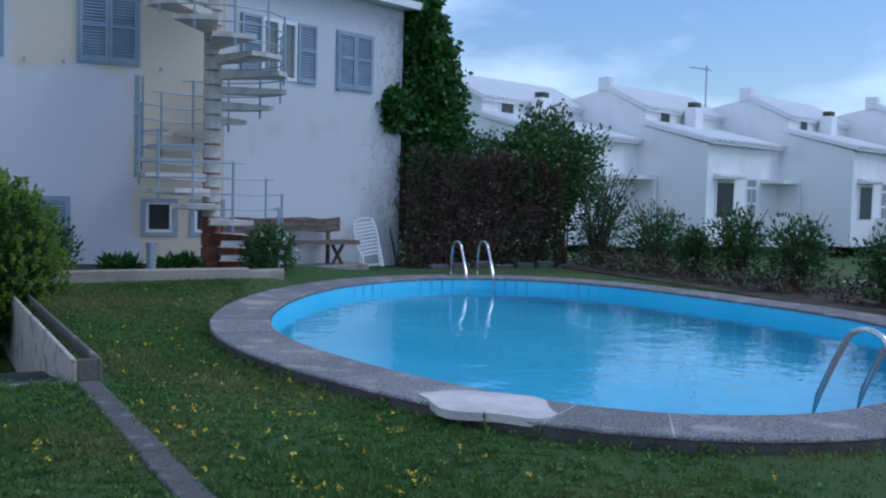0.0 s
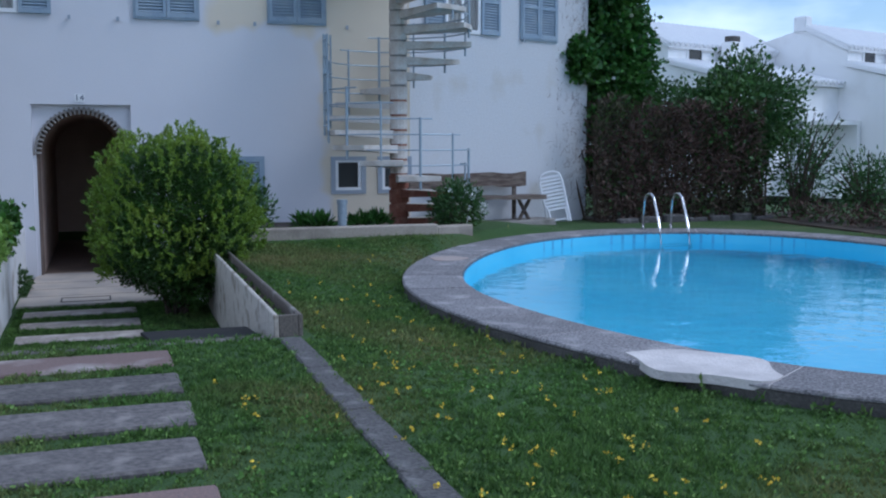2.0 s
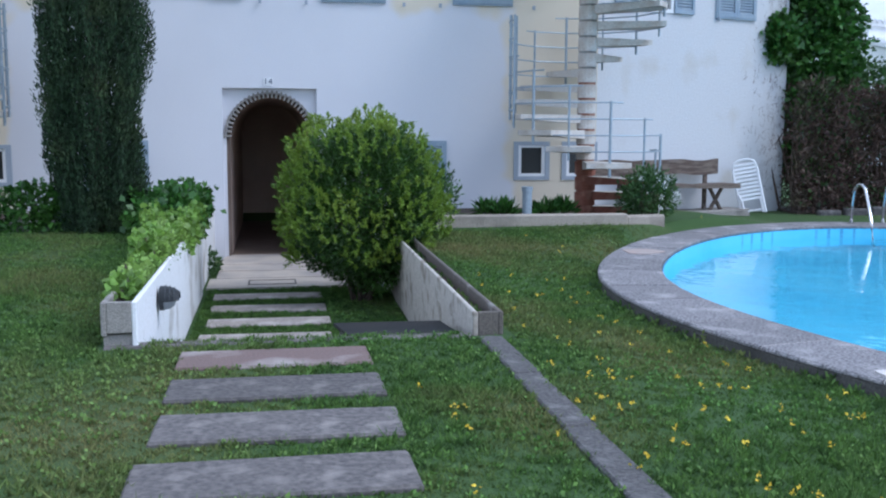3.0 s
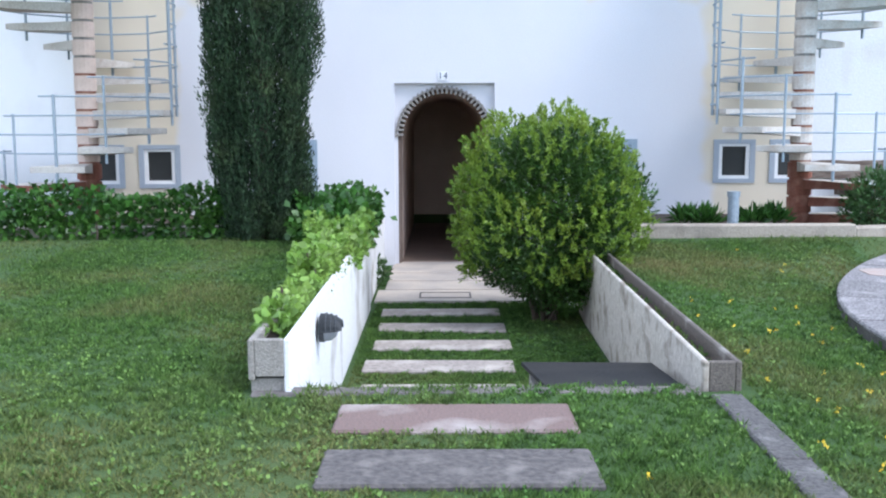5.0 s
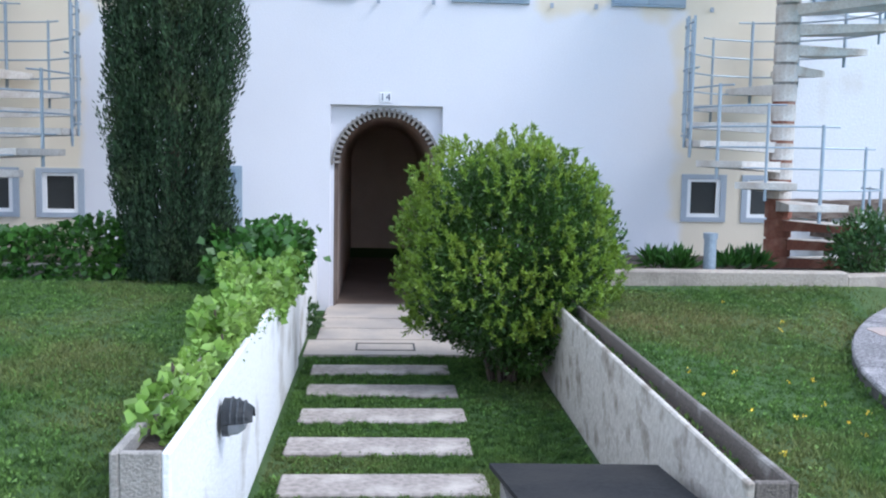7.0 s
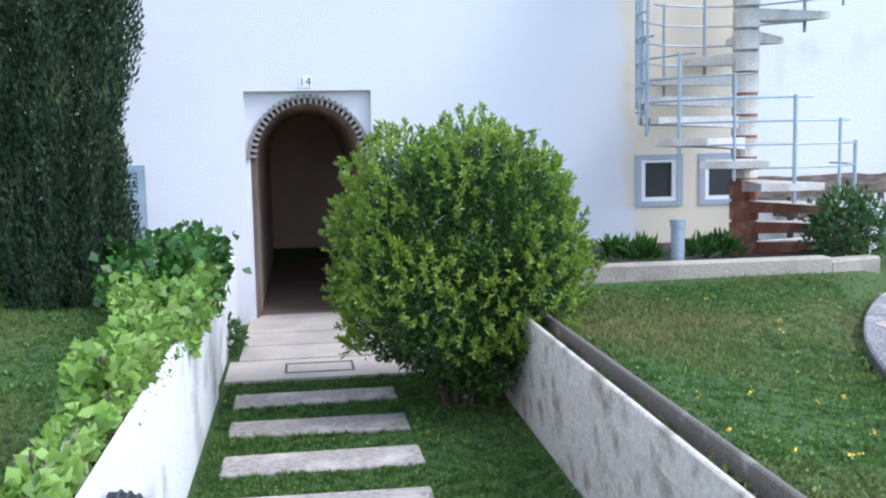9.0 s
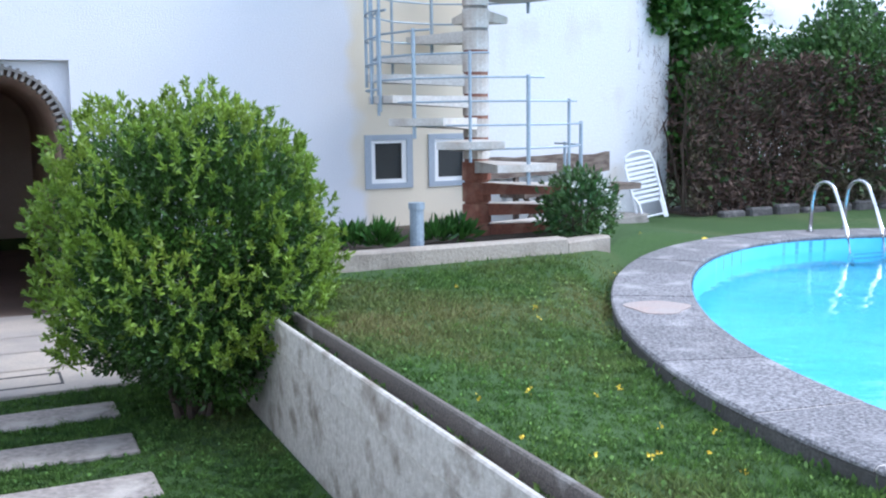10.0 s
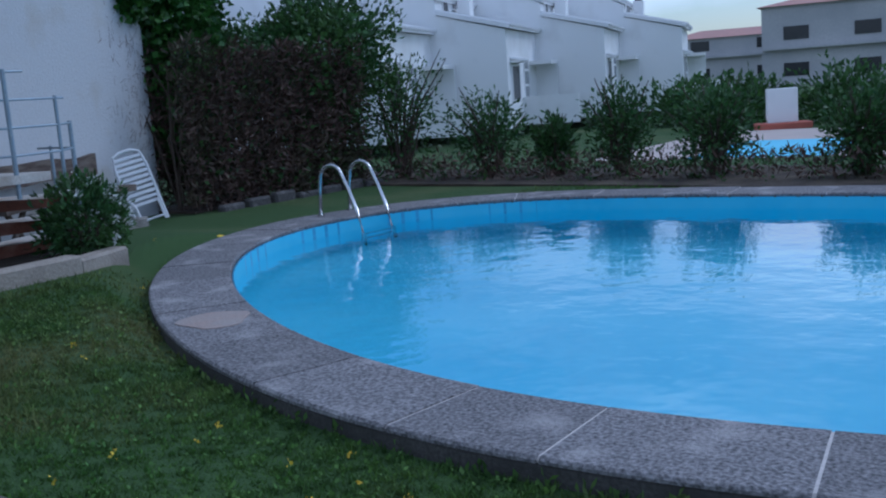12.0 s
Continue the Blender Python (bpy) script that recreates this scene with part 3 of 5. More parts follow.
def shuttered_window(m, name, x0, x1, z0, z1):
    w = thing(name, m, "closed pair of blue-grey louvred shutters on the white wall", "window", "upper windows", "structure")
    xm = (x0 + x1) / 2
    shutter_leaf(w, x0 + 0.03, xm - 0.003, z0 + 0.03, z1 - 0.03, 0)
    shutter_leaf(w, xm + 0.003, x1 - 0.03, z0 + 0.03, z1 - 0.03, 0)
    bm = bmesh.new()
    for a, b, c, d in ((x0, x0 + 0.028, z0, z1), (x1 - 0.028, x1, z0, z1), (x0 + 0.028, x1 - 0.028, z0, z0 + 0.028), (x0 + 0.028, x1 - 0.028, z1 - 0.028, z1)):
        box(bm, a, b, -0.035, -0.001, c, d)
    part("window_frame", bm, BLUEGREY, w)
    return w


def open_window(m, name, x0, x1, z0, z1, label):
    w = thing(name, m, label, "window", "upper windows", "structure")
    shutter_leaf(w, x0 - 0.44, x0 - 0.005, z0, z1, -0.003)
    shutter_leaf(w, x1 + 0.005, x1 + 0.44, z0, z1, -0.003)
    bm = bmesh.new()
    xm = (x0 + x1) / 2
    for a, b, c, d in ((x0, x0 + 0.06, z0, z1), (x1 - 0.06, x1, z0, z1), (xm - 0.045, xm + 0.045, z0 + 0.06, z1 - 0.06), (x0 + 0.06, x1 - 0.06, z0, z0 + 0.06), (x0 + 0.06, x1 - 0.06, z1 - 0.06, z1)):
        box(bm, a, b, -0.02, 0.05, c, d)
    part("window_frame", bm, FRAME_WHITE, w, "white painted casement frame")
    for a, b in ((x0 + 0.06, xm - 0.045), (xm + 0.045, x1 - 0.06)):
        bm = bmesh.new()
        box(bm, a, b, 0.015, 0.021, z0 + 0.06, z1 - 0.06)
        p = part("pane", bm, GLASS, w)
        p.visible_shadow = False
    bm = bmesh.new()
    for i in range(28):
        a = x0 + (x1 - x0) * i / 28
        b = x0 + (x1 - x0) * (i + 1) / 28
        ya, yb = 0.13 + 0.02 * math.sin(i * 1.9), 0.13 + 0.02 * math.sin((i + 1) * 1.9)
        bm.faces.new([bm.verts.new(c) for c in ((a, ya, z0), (b, yb, z0), (b, yb, z1), (a, ya, z1))])
    part("curtain", bm, CURTAIN, w, "grey curtain hanging behind the glass")
    return w


ID = Matrix()
shuttered_window(ID, "window_1", 0.77, 1.73, UP0, UP1)
shuttered_window(ID, "window_2", 2.75, 3.675, UP0, UP1)
open_window(ID, "window_3", -1.62, -0.8, UP0 + 0.02, UP1 - 0.02, "white casement window with its blue-grey shutters open")
open_window(ID, "window_4", -3.46, -2.64, UP0 + 0.02, UP1 - 0.02, "white casement window with its blue-grey shutters open")
open_window(WING_R, "window_5", 0.75, 1.55, UP0 + 0.02, UP1 - 0.02, "white casement window with open shutters beside the spiral stair")
shuttered_window(WING_R, "window_6", 2.5, 3.45, UP0, UP1)
WING_LF = WING_L @ pose(0, 0, 0, 0, 0, 180)
shuttered_window(WING_LF, "window_7", -1.6, -0.65, UP0, UP1)
shuttered_window(WING_LF, "window_8", -3.4, -2.45, UP0, UP1)
shuttered_window(ID, "window_9", 1.74, 2.66, 0.4, 1.17)
shuttered_window(ID, "window_10", -2.66, -1.76, 0.4, 1.17)


def small_window(x, z, name):
    w = thing(name, pose(x, 0, z), "small dark cellar window with a white frame and grey surround", "window", "cellar windows", "structure")
    bm = bmesh.new()
    for a, b, c, d in ((-0.288, -0.215, -0.3, 0.3), (0.215, 0.288, -0.3, 0.3), (-0.215, 0.215, -0.3, -0.24), (-0.215, 0.215, 0.24, 0.3)):
        box(bm, a, b, -0.018, 0.05, c, d)
    part("surround", bm, FRAME_GREY, w, "grey painted surround")
    bm = bmesh.new()
    for a, b, c, d in ((-0.215, -0.165, -0.24, 0.24), (0.165, 0.215, -0.24, 0.24), (-0.165, 0.165, -0.24, -0.195), (-0.165, 0.165, 0.205, 0.24)):
        box(bm, a, b, -0.004, 0.05, c, d)
    part("window_frame", bm, FRAME_WHITE, w, "white painted frame")
    bm = bmesh.new()
    box(bm, -0.165, 0.165, 0.03, 0.04, -0.195, 0.205)
    part("pane", bm, DARKROOM, w, "dark insect mesh")


for i, (x, z) in enumerate(CELLAR):
    small_window(x, z, f"window_{11 + i}")

# wall hooks that hold the shutters
for x in (0.55, 2.0, 2.55, 4.0, -0.12, 7.6):
    m = ID if x < 5 else WING_R @ pose(-5.05, 0, 0)
    bm = bmesh.new()
    tube(bm, [(0, 0.0, 0), (0, -0.05, 0), (0, -0.06, 0.03)], 0.012, 6)
    box(bm, -0.02, 0.02, -0.07, -0.055, -0.03, 0.03)
    h = new("shutter_hook", finish("shutter_hook", bm, FRAME_GREY))
    h.matrix_world = m @ pose(x, 0, UP0 - 0.02)
    tagged(h, "small grey iron shutter hook on the wall", "hook", "shutter hooks")


# ---- spiral stairs ----
RISE, R_TREAD, STEP_A = 0.22, 1.10, 30.0


def spiral_stair(m, mirror, shaft_mat, label, steps=26):
    st = thing("spiral_stair", m, label, "staircase", "spiral stairs")
    s = -1 if mirror else 1
    bm = bmesh.new()
    box(bm, -0.9, 1.1, -1.1, 0.6, -0.22, 0.03, bevel=0.02)
    part("footing", bm, CONCRETE, st)
    tread_mesh = None
    for i in range(steps):
        a0 = -STEP_A * i
        z = 0.24 + RISE * i
        if tread_mesh is None:
            bm = bmesh.new()
            k = 5
            half = math.radians(STEP_A * 0.56)
            out = [(0.09, -0.075)] + [(R_TREAD * math.cos(t), R_TREAD * math.sin(t)) for t in (-half + 2 * half * j / k for j in range(k + 1))] + [(0.09, 0.075)]
            lo = [bm.verts.new((x * s, y, -0.07 - 0.06 * (1 - min(1, math.hypot(x, y) / R_TREAD)))) for x, y in out]
            hi = [bm.verts.new((x * s, y, 0.0)) for x, y in out]
            bm.faces.new(lo)
            bm.faces.new(hi)
            for j in range(len(out)):
                bm.faces.new((lo[j], lo[(j + 1) % len(out)], hi[(j + 1) % len(out)], hi[j]))
            tread_mesh = finish("tread", bm, STAIR)
            rusty_tread = tread_mesh.copy()
            rusty_tread.materials.append(RUST)
            for f in rusty_tread.polygons:
                f.material_index = 0 if f.normal.z > 0.9 and f.center.z > -0.01 else 1
            bm = bmesh.new()
            tube(bm, [(0, 0, -0.2), (0, 0, -0.012)], 0.135, 16)
            drum_mesh = finish("drum", bm, shaft_mat, False)
            bm = bmesh.new()
            tube(bm, [(0, 0, -0.2), (0, 0, -0.012)], 0.15, 16)
            rusty_drum = finish("drum", bm, RUST, False)
            bm = bmesh.new()
            tube(bm, [(0, 0, -0.014), (0, 0, 0.022)], 0.125, 16)
            ring_mesh = finish("ring", bm, RUST, False)
            pale_ring = ring_mesh.copy()
            pale_ring.materials[0] = CONCRETE
        t = part("tread", rusty_tread if i < 3 else tread_mesh, None, st)
        t.matrix_local = pose(0, 0, z, 0, 0, s * a0)
        d = part("drum", rusty_drum if i < 4 else drum_mesh, None, st)
        d.matrix_local = pose(0, 0, z)
        r = part("ring", ring_mesh if i < 9 else pale_ring, None, st, "dark rusty joint" if i < 9 else "")
        r.matrix_local = pose(0, 0, z)

    def rim(i, r=R_TREAD - 0.03, off=0.0):
        t = math.radians(-STEP_A * (i + off))
        return s * r * math.cos(t), r * math.sin(t), 0.24 + RISE * i

    for i in range(steps):
        x, y, z = rim(i)
        bm = bmesh.new()
        tube(bm, [(x, y, z - 0.19 if i else z - 0.05), (x, y, z + 0.83)], 0.02 if i % 2 else 0.016, 8)
        part("post", bm, RAIL, st)
        bm = bmesh.new()
        pts = [(*rim(i - 0.32)[:2], z + 0.81), (x, y, z + 0.81)]
        for j in range(1, 5):
            if i + j < steps:
                pts.append((*rim(i + j)[:2], z + 0.81))
        tube(bm, pts, 0.011, 6)
        part("rail", bm, RAIL, st)
    # taller guard where the stair turns away from the garden
    for i in (5.75, 6.1, 6.9, 7.3):
        x, y, z = rim(i, R_TREAD + 0.02)
        bm = bmesh.new()
        tube(bm, [(x, y, z - 0.1), (x, y, 2.95 + 0.05 * (i - 6))], 0.017, 8)
        part("guard_post", bm, RAIL, st)
    for k in range(6):
        bm = bmesh.new()
        tube(bm, [(*rim(5.75 + 0.31 * j, R_TREAD + 0.02)[:2], 1.62 + 0.25 * k) for j in range(6)], 0.011, 6)
        part("guard_rail", bm, RAIL, st)
    return st


spiral_stair(pose(4.5, -1.2, 0.0), False, STAIR, "weathered white concrete spiral stair with grey pipe railings")
spiral_stair(pose(-4.5, -1.2, 0.0), True, STAIR_PINK, "pinkish concrete spiral stair with grey pipe railings")


# ---- beds and low walls beside the house ----
def low_walls():
    bm = bmesh.new()
    box(bm, 1.55, 4.55, -2.9, -2.72, -0.25, 0.27, bevel=0.015)
    solid("low_wall_right", bm, BUFF, "low buff concrete wall round the planting bed", "wall")
    bm = bmesh.new()
    box(bm, 0, 0.62, 0, 0.18, -0.25, 0.24, bevel=0.02)
    solid("low_wall_corner", bm, BUFF, "low weathered concrete wall beside the stair", "wall", m=pose(4.54, -2.9, 0, 0, 0, 17))
    bm = bmesh.new()
    box(bm, -9.5, -1.05, -2.7, -2.52, -0.25, 0.24, bevel=0.015)
    solid("low_wall_left", bm, CONCRETE, "low concrete wall overgrown with ivy", "wall")
    bm = bmesh.new()
    box(bm, 1.53, 4.6, -2.74, -0.004, -0.3, 0.13)
    box(bm, 4.6, 5.25, -2.25, -0.004, -0.3, 0.129)
    solid("planting_bed_right", bm, SOIL, "bare brown soil of the planting bed", "soil")
    bm = bmesh.new()
    box(bm, -9.5, -1.5, -2.55, -0.004, -0.3, 0.13)
    solid("planting_bed_left", bm, SOIL, "bare brown soil of the planting bed", "soil")
    bm = bmesh.new()
    box(bm, 5.3, 7.9, -0.55, -0.05, -0.4, 0.04, bevel=0.02)
    solid("bench_footing", bm, CONCRETE, "weathered concrete strip along the wall foot", "trim", m=pose(5.3, 0, 0) @ pose(0, 0, 0, 0, 0, WING) @ pose(-5.3, 0, 0))
    # walls that hold the ground back beside the entrance
    for s in (-1, 1):
        bm = bmesh.new()
        x0, x1 = (1.36, 1.52) if s > 0 else (-1.05, -0.84)
        box(bm, x0, x1, -3.2, -0.003, -0.7, 0.16, bevel=0.01)
        solid("retaining_wall", bm, PLANTER_WHITE, "whitewashed retaining wall beside the entrance", "wall")


low_walls()


def planter(x0, x1, x0b, x1b, y0, y1, top, floor_z, label, mats, name):
    """A long trough that stands on the edge of the sunken path."""
    p = thing(name, pose(0, 0, 0), label, "planter")

    def skew(bm):
        for v in bm.verts:
            t = (v.co.y - y0) / (y1 - y0)
            u = (v.co.x - x0) / (x1 - x0)
            v.co.x = (x0 + (x0b - x0) * t) + u * ((x1 - x0) + ((x1b - x0b) - (x1 - x0)) * t)
        return bm
    w = 0.035
    bm = bmesh.new()
    inner_left = x0 > 0
    if inner_left:
        # the trough's own side, standing proud of the wall that carries it
        box(bm, x0, x0 + w, y0, y1, top - 0.2, top, bevel=0.008)
        low = bmesh.new()
        box(low, x0 + 0.016, x0 + w + 0.02, y0 + 0.004, y1, floor_z, top - 0.196, bevel=0.006)
        part("wall", skew(low), mats[0], p)
    else:
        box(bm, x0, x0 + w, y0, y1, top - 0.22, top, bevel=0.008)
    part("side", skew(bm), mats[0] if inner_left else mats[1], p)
    bm = bmesh.new()
    box(bm, x1 - w, x1, y0, y1, top - 0.3 if inner_left else floor_z, top, bevel=0.008)
    part("side", skew(bm), mats[1] if inner_left else mats[0], p)
    bm = bmesh.new()
    box(bm, x0 + w, x1 - w, y0, y0 + w, top - 0.2, top - 0.002, bevel=0.006)
    part("front", skew(bm), mats[1], p)
    bm = bmesh.new()
    box(bm, x0 + w, x1 - w, y0 + w, y1, top - 0.2, top - (0.1 if inner_left else 0.07))
    part("soil", skew(bm), SOIL, p, "dark dry soil in the trough")
    return p


planter(1.325, 1.53, 1.395, 1.58, -8.78, -3.2, 0.155, PATH_Z, "long weathered concrete planter with bare soil", (PLANTER_GREY, CONCRETE_DARK), "concrete_planter")
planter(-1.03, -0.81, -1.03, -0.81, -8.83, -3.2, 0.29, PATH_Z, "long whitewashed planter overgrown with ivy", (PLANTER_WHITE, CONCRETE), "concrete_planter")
bm = bmesh.new()
box(bm, -1.02, -0.85, -8.8, -3.2, -0.1, 0.075)
solid("planter_base", bm, CONCRETE, "rough concrete base under the planter", "base")

bm = bmesh.new()
box(bm, -1.02, 1.31, -8.87, -8.72, -0.7, 0.012, bevel=0.015)
solid("kerb", bm, SLAB, "weathered concrete kerb across the head of the path", "kerb")
bm = bmesh.new()
for k in range(3):
    box(bm, -0.78, 0.42, -8.7 + 0.28 * k, -8.7 + 0.28 * (k + 1), -0.75, -0.15 * (k + 1))
solid("steps", bm, CONCRETE, "concrete steps down from the kerb", "steps")
bm = bmesh.new()
box(bm, 0.5, 1.26, -8.7, -7.9, -0.7, -0.13)
solid("steps_block", bm, CONCRETE, "concrete block beside the steps", "block")
bm = bmesh.new()
prism(bm, [(0.46, -7.78), (0.53, -8.69), (1.26, -8.69), (1.26, -7.82)], -0.012, 0.012)
b = new("black_board", finish("black_board", bm, BOARD))
b.matrix_world = pose(0, -8.69, -0.02, -5.0, 0, 0) @ pose(0, 8.69, 0)
tagged(b, "flat black board lying over the edge of the sunken path", "board")


def path_slabs():
    bm = bmesh.new()
    box(bm, -0.56, 0.56, -0.215, 0.215, -0.05, 0.0, bevel=0.012)
    up = finish("path_slab", bm, SLAB)
    up_red = up.copy()
    up_red.materials[0] = SLAB_RED
    bm = bmesh.new()
    box(bm, -0.625, 0.625, -0.185, 0.185, -0.05, 0.0, bevel=0.012)
    low = finish("path_slab", bm, SLAB_PALE)
    r = random.Random(3)
    for k in range(9):
        o = new("path_slab", up_red if k in (0, 4) else up)
        o.matrix_world = pose(0.04 + r.uniform(-0.02, 0.02), -9.3 - 0.68 * k, 0.022, 0, 0, r.uniform(-1, 1))
        tagged(o, "worn reddish stone slab set in the grass" if k in (0, 4) else "worn grey stone slab set in the grass", "paving slab", "stepping slabs")
    for k in range(5):
        o = new("path_slab", low)
        o.matrix_world = pose(-0.05 + r.uniform(-0.03, 0.03), -3.455 - 0.785 * k, PATH_Z + 0.03, 0, 0, r.uniform(-1, 1))
        tagged(o, "worn pale stone slab set in the grass", "paving slab", "stepping slabs")
    porch = thing("porch_floor", pose(0, 0, 0), "pale paved landing before the doorway", "paving", "", "structure")
    for i, (y0, y1) in enumerate(((-2.8, -2.06), (-2.03, -1.42), (-1.39, -0.77), (-0.74, 0.3))):
        bm = bmesh.new()
        box(bm, -0.72 if i else -0.8, 1.34, y0, y1, PATH_Z - 0.05, PATH_Z + 0.03 + 0.005 * i, bevel=0.006)
        part("paving_slab", bm, PORCH, porch)
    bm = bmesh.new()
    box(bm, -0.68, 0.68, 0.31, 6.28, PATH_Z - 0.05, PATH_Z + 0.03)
    part("passage_floor", bm, PASSAGE_FLOOR, porch, "brown passage floor, darkened in colour to keep the interior dim")
    bm = bmesh.new()
    for a, b, c, d in ((-0.3, 0.3, -2.62, -2.6), (-0.3, 0.3, -2.27, -2.25), (-0.3, -0.28, -2.6, -2.27), (0.28, 0.3, -2.6, -2.27)):
        box(bm, a, b, c, d, PATH_Z - 0.02, PATH_Z + 0.036)
    tagged(new("drain_cover", finish("drain_cover", bm, STRIP)), "dark iron frame of a drain cover in the paving", "drain cover")
    strip = thing("concrete_strip", pose(0, 0, 0), "dark mossy concrete edging strip in the lawn", "edging", "", "structure")
    for k in range(10):
        bm = bmesh.new()
        y = -8.92 - 1.0 * k
        box(bm, 1.33 - 0.012 * k, 1.49 - 0.012 * k, y - 0.985, y, -0.06, 0.02 + r.uniform(-0.005, 0.006), bevel=0.01)
        part("edging_stone", bm, STRIP, strip)


path_slabs()


# ---- pool ----
def ring_piece(bm, t0, t1, i0, i1, z0, z1, n):
    ts = [t0 + (t1 - t0) * k / n for k in range(n + 1)]
    rows = [[bm.verts.new((*ellipse(t, i), z)) for t in ts] for i, z in ((i0, z0), (i0, z1 - 0.012), (i0 + 0.012, z1), (i1 - 0.012, z1), (i1, z1 - 0.012), (i1, z0))]
    for p, q in zip(rows, rows[1:] + rows[:1]):
        for k in range(n):
            bm.faces.new((p[k], p[k + 1], q[k + 1], q[k]))
    bm.faces.new([r[0] for r in rows])
    bm.faces.new([r[-1] for r in rows][::-1])
    return bm


def build_pool():
    n = 128
    pool = thing("pool", pose(0, 0, 0), "oval swimming pool painted bright blue with a concrete coping", "swimming pool")
    bm = bmesh.new()
    rings = [[bm.verts.new((*ellipse(2 * math.pi * k / n, COPE_W + 0.02 + d), z)) for k in range(n)] for d, z in ((0, 0.0), (0.0, -1.1), (0.25, -1.28), (1.2, -1.34))]
    for p, q in zip(rings, rings[1:]):
        for k in range(n):
            bm.faces.new((p[k], p[(k + 1) % n], q[(k + 1) % n], q[k]))
    bm.faces.new(rings[-1])
    part("basin", bm, POOL, pool, "bright blue painted basin", True)
    tiles = 110
    cut = 2 * math.pi / tiles
    for k in range(tiles):
        for j, (z0, z1) in enumerate(((-0.075, 0.008), (-0.165, -0.08))):
            bm = bmesh.new()
            c = [(*ellipse(k * cut + a, COPE_W + d), z) for a in (0.003, cut - 0.003) for d in (0.008, 0.019) for z in (z0, z1)]
            v = [bm.verts.new(p) for p in c]
            for q in ((0, 1, 3, 2), (4, 6, 7, 5), (0, 4, 5, 1), (2, 3, 7, 6), (0, 2, 6, 4), (1, 5, 7, 3)):
                bm.faces.new([v[i] for i in q])
            part("tile", bm, TILE, pool)
    pieces = 31
    r = random.Random(5)
    cuts = [2 * math.pi * (k + r.uniform(-0.12, 0.12)) / pieces for k in range(pieces)]
    for k in range(pieces):
        t0, t1 = cuts[k], cuts[(k + 1) % pieces] + (2 * math.pi if k == pieces - 1 else 0)
        bm = ring_piece(bmesh.new(), t0 + 0.0016, t1 - 0.0016, 0.0, COPE_W, 0.014, COPE_Z + r.uniform(-0.003, 0.003), 8)
        part("coping_stone", bm, COPING, pool)
    # darker band below the coping stones, flush with their outer edge
    bm = bmesh.new()
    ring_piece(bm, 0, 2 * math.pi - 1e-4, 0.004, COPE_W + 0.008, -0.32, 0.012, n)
    part("coping_bed", bm, COPING_SIDE, pool, "dark concrete under the coping")
    me = bpy.data.meshes.new("water")
    me.from_pydata([(*ellipse(2 * math.pi * k / n, COPE_W + 0.012), -0.115) for k in range(n)], [], [list(range(n))])
    me.materials.append(WATER)
    w = part("water", me, None, pool, "clear blue water with light ripples")
    bm = ring_piece(bmesh.new(), 0, 2 * math.pi - 1e-4, 0.01, COPE_W - 0.01, 0.015, COPE_Z - 0.004, n)
    part("mortar", bm, CEMENT, pool, "pale mortar in the coping joints")
    w.visible_shadow = False
    return pool


build_pool()


def rim_angle(x, y):
    """The pool angle whose rim lies nearest to a place."""
    return min((k * 0.002 for k in range(3142)), key=lambda t: (ellipse(t, COPE_W)[0] - x) ** 2 + (ellipse(t, COPE_W)[1] - y) ** 2)


def pool_ladder(x, y, lean, label):
    t = rim_angle(x, y)
    p, q = Vector(ellipse(t, COPE_W)), Vector(ellipse(t, 0.0))
    out = (q - p).normalized()
    ang = math.degrees(math.atan2(out.y, out.x))
    lad = thing("pool_ladder", pose(p.x, p.y, COPE_Z, 0, 0, ang + lean), label, "pool ladder", "pool ladders")
    for s in (-0.235, 0.235):
        bm = bmesh.new()
        pts = [(-0.2, s, -1.0), (-0.19, s, -0.25), (-0.1, s, 0.08), (0.0, s, 0.3)]
        pts += [(0.13 + 0.0 + 0.17 * -math.cos(a) + 0.11, s, 0.40 + 0.16 * math.sin(a)) for a in (math.pi * k / 10 for k in range(1, 11))]
        pts += [(0.43, s, 0.3), (0.45, s, 0.0)]
        tube(bm, pts, 0.021, 10)
        part("rail", bm, STEEL, lad, smooth=True)
        bm = bmesh.new()
        tube(bm, [(0.45, s, -0.003), (0.45, s, 0.012)], 0.045, 12)
        part("flange", bm, STEEL, lad)
    for z in (-0.35, -0.62):
        bm = bmesh.new()
        box(bm, -0.2, -0.12, -0.23, 0.23, z - 0.012, z + 0.012, bevel=0.005)
        part("rung", bm, STEEL, lad)


pool_ladder(8.38, -2.5, 14, "shiny stainless steel pool ladder with two arched handrails")
pool_ladder(5.75, -11.6, 0, "shiny stainless steel pool ladder with two arched handrails")


def patch(outline_fn, n, z0, z1, material, label, name):
    bm = bmesh.new()
    prism(bm, [outline_fn(2 * math.pi * k / n) for k in range(n)], z0, z1)
    ob = new(name, finish(name, bm, material))
    return tagged(ob, label, "patch")


t_b = rim_angle(3.9, -10.53)


def cement(a):
    """A long repaired stretch of the coping with two lobes spilling over its outer edge."""
    u, w = math.cos(a), math.sin(a)
    inset = 0.24 - 0.33 * w + (0.045 * math.cos(5 * a + 0.6) if w > 0 else 0.03 * math.sin(4 * a))
    return ellipse(t_b + 0.115 * u * (1 + 0.12 * math.sin(3 * a)), inset)


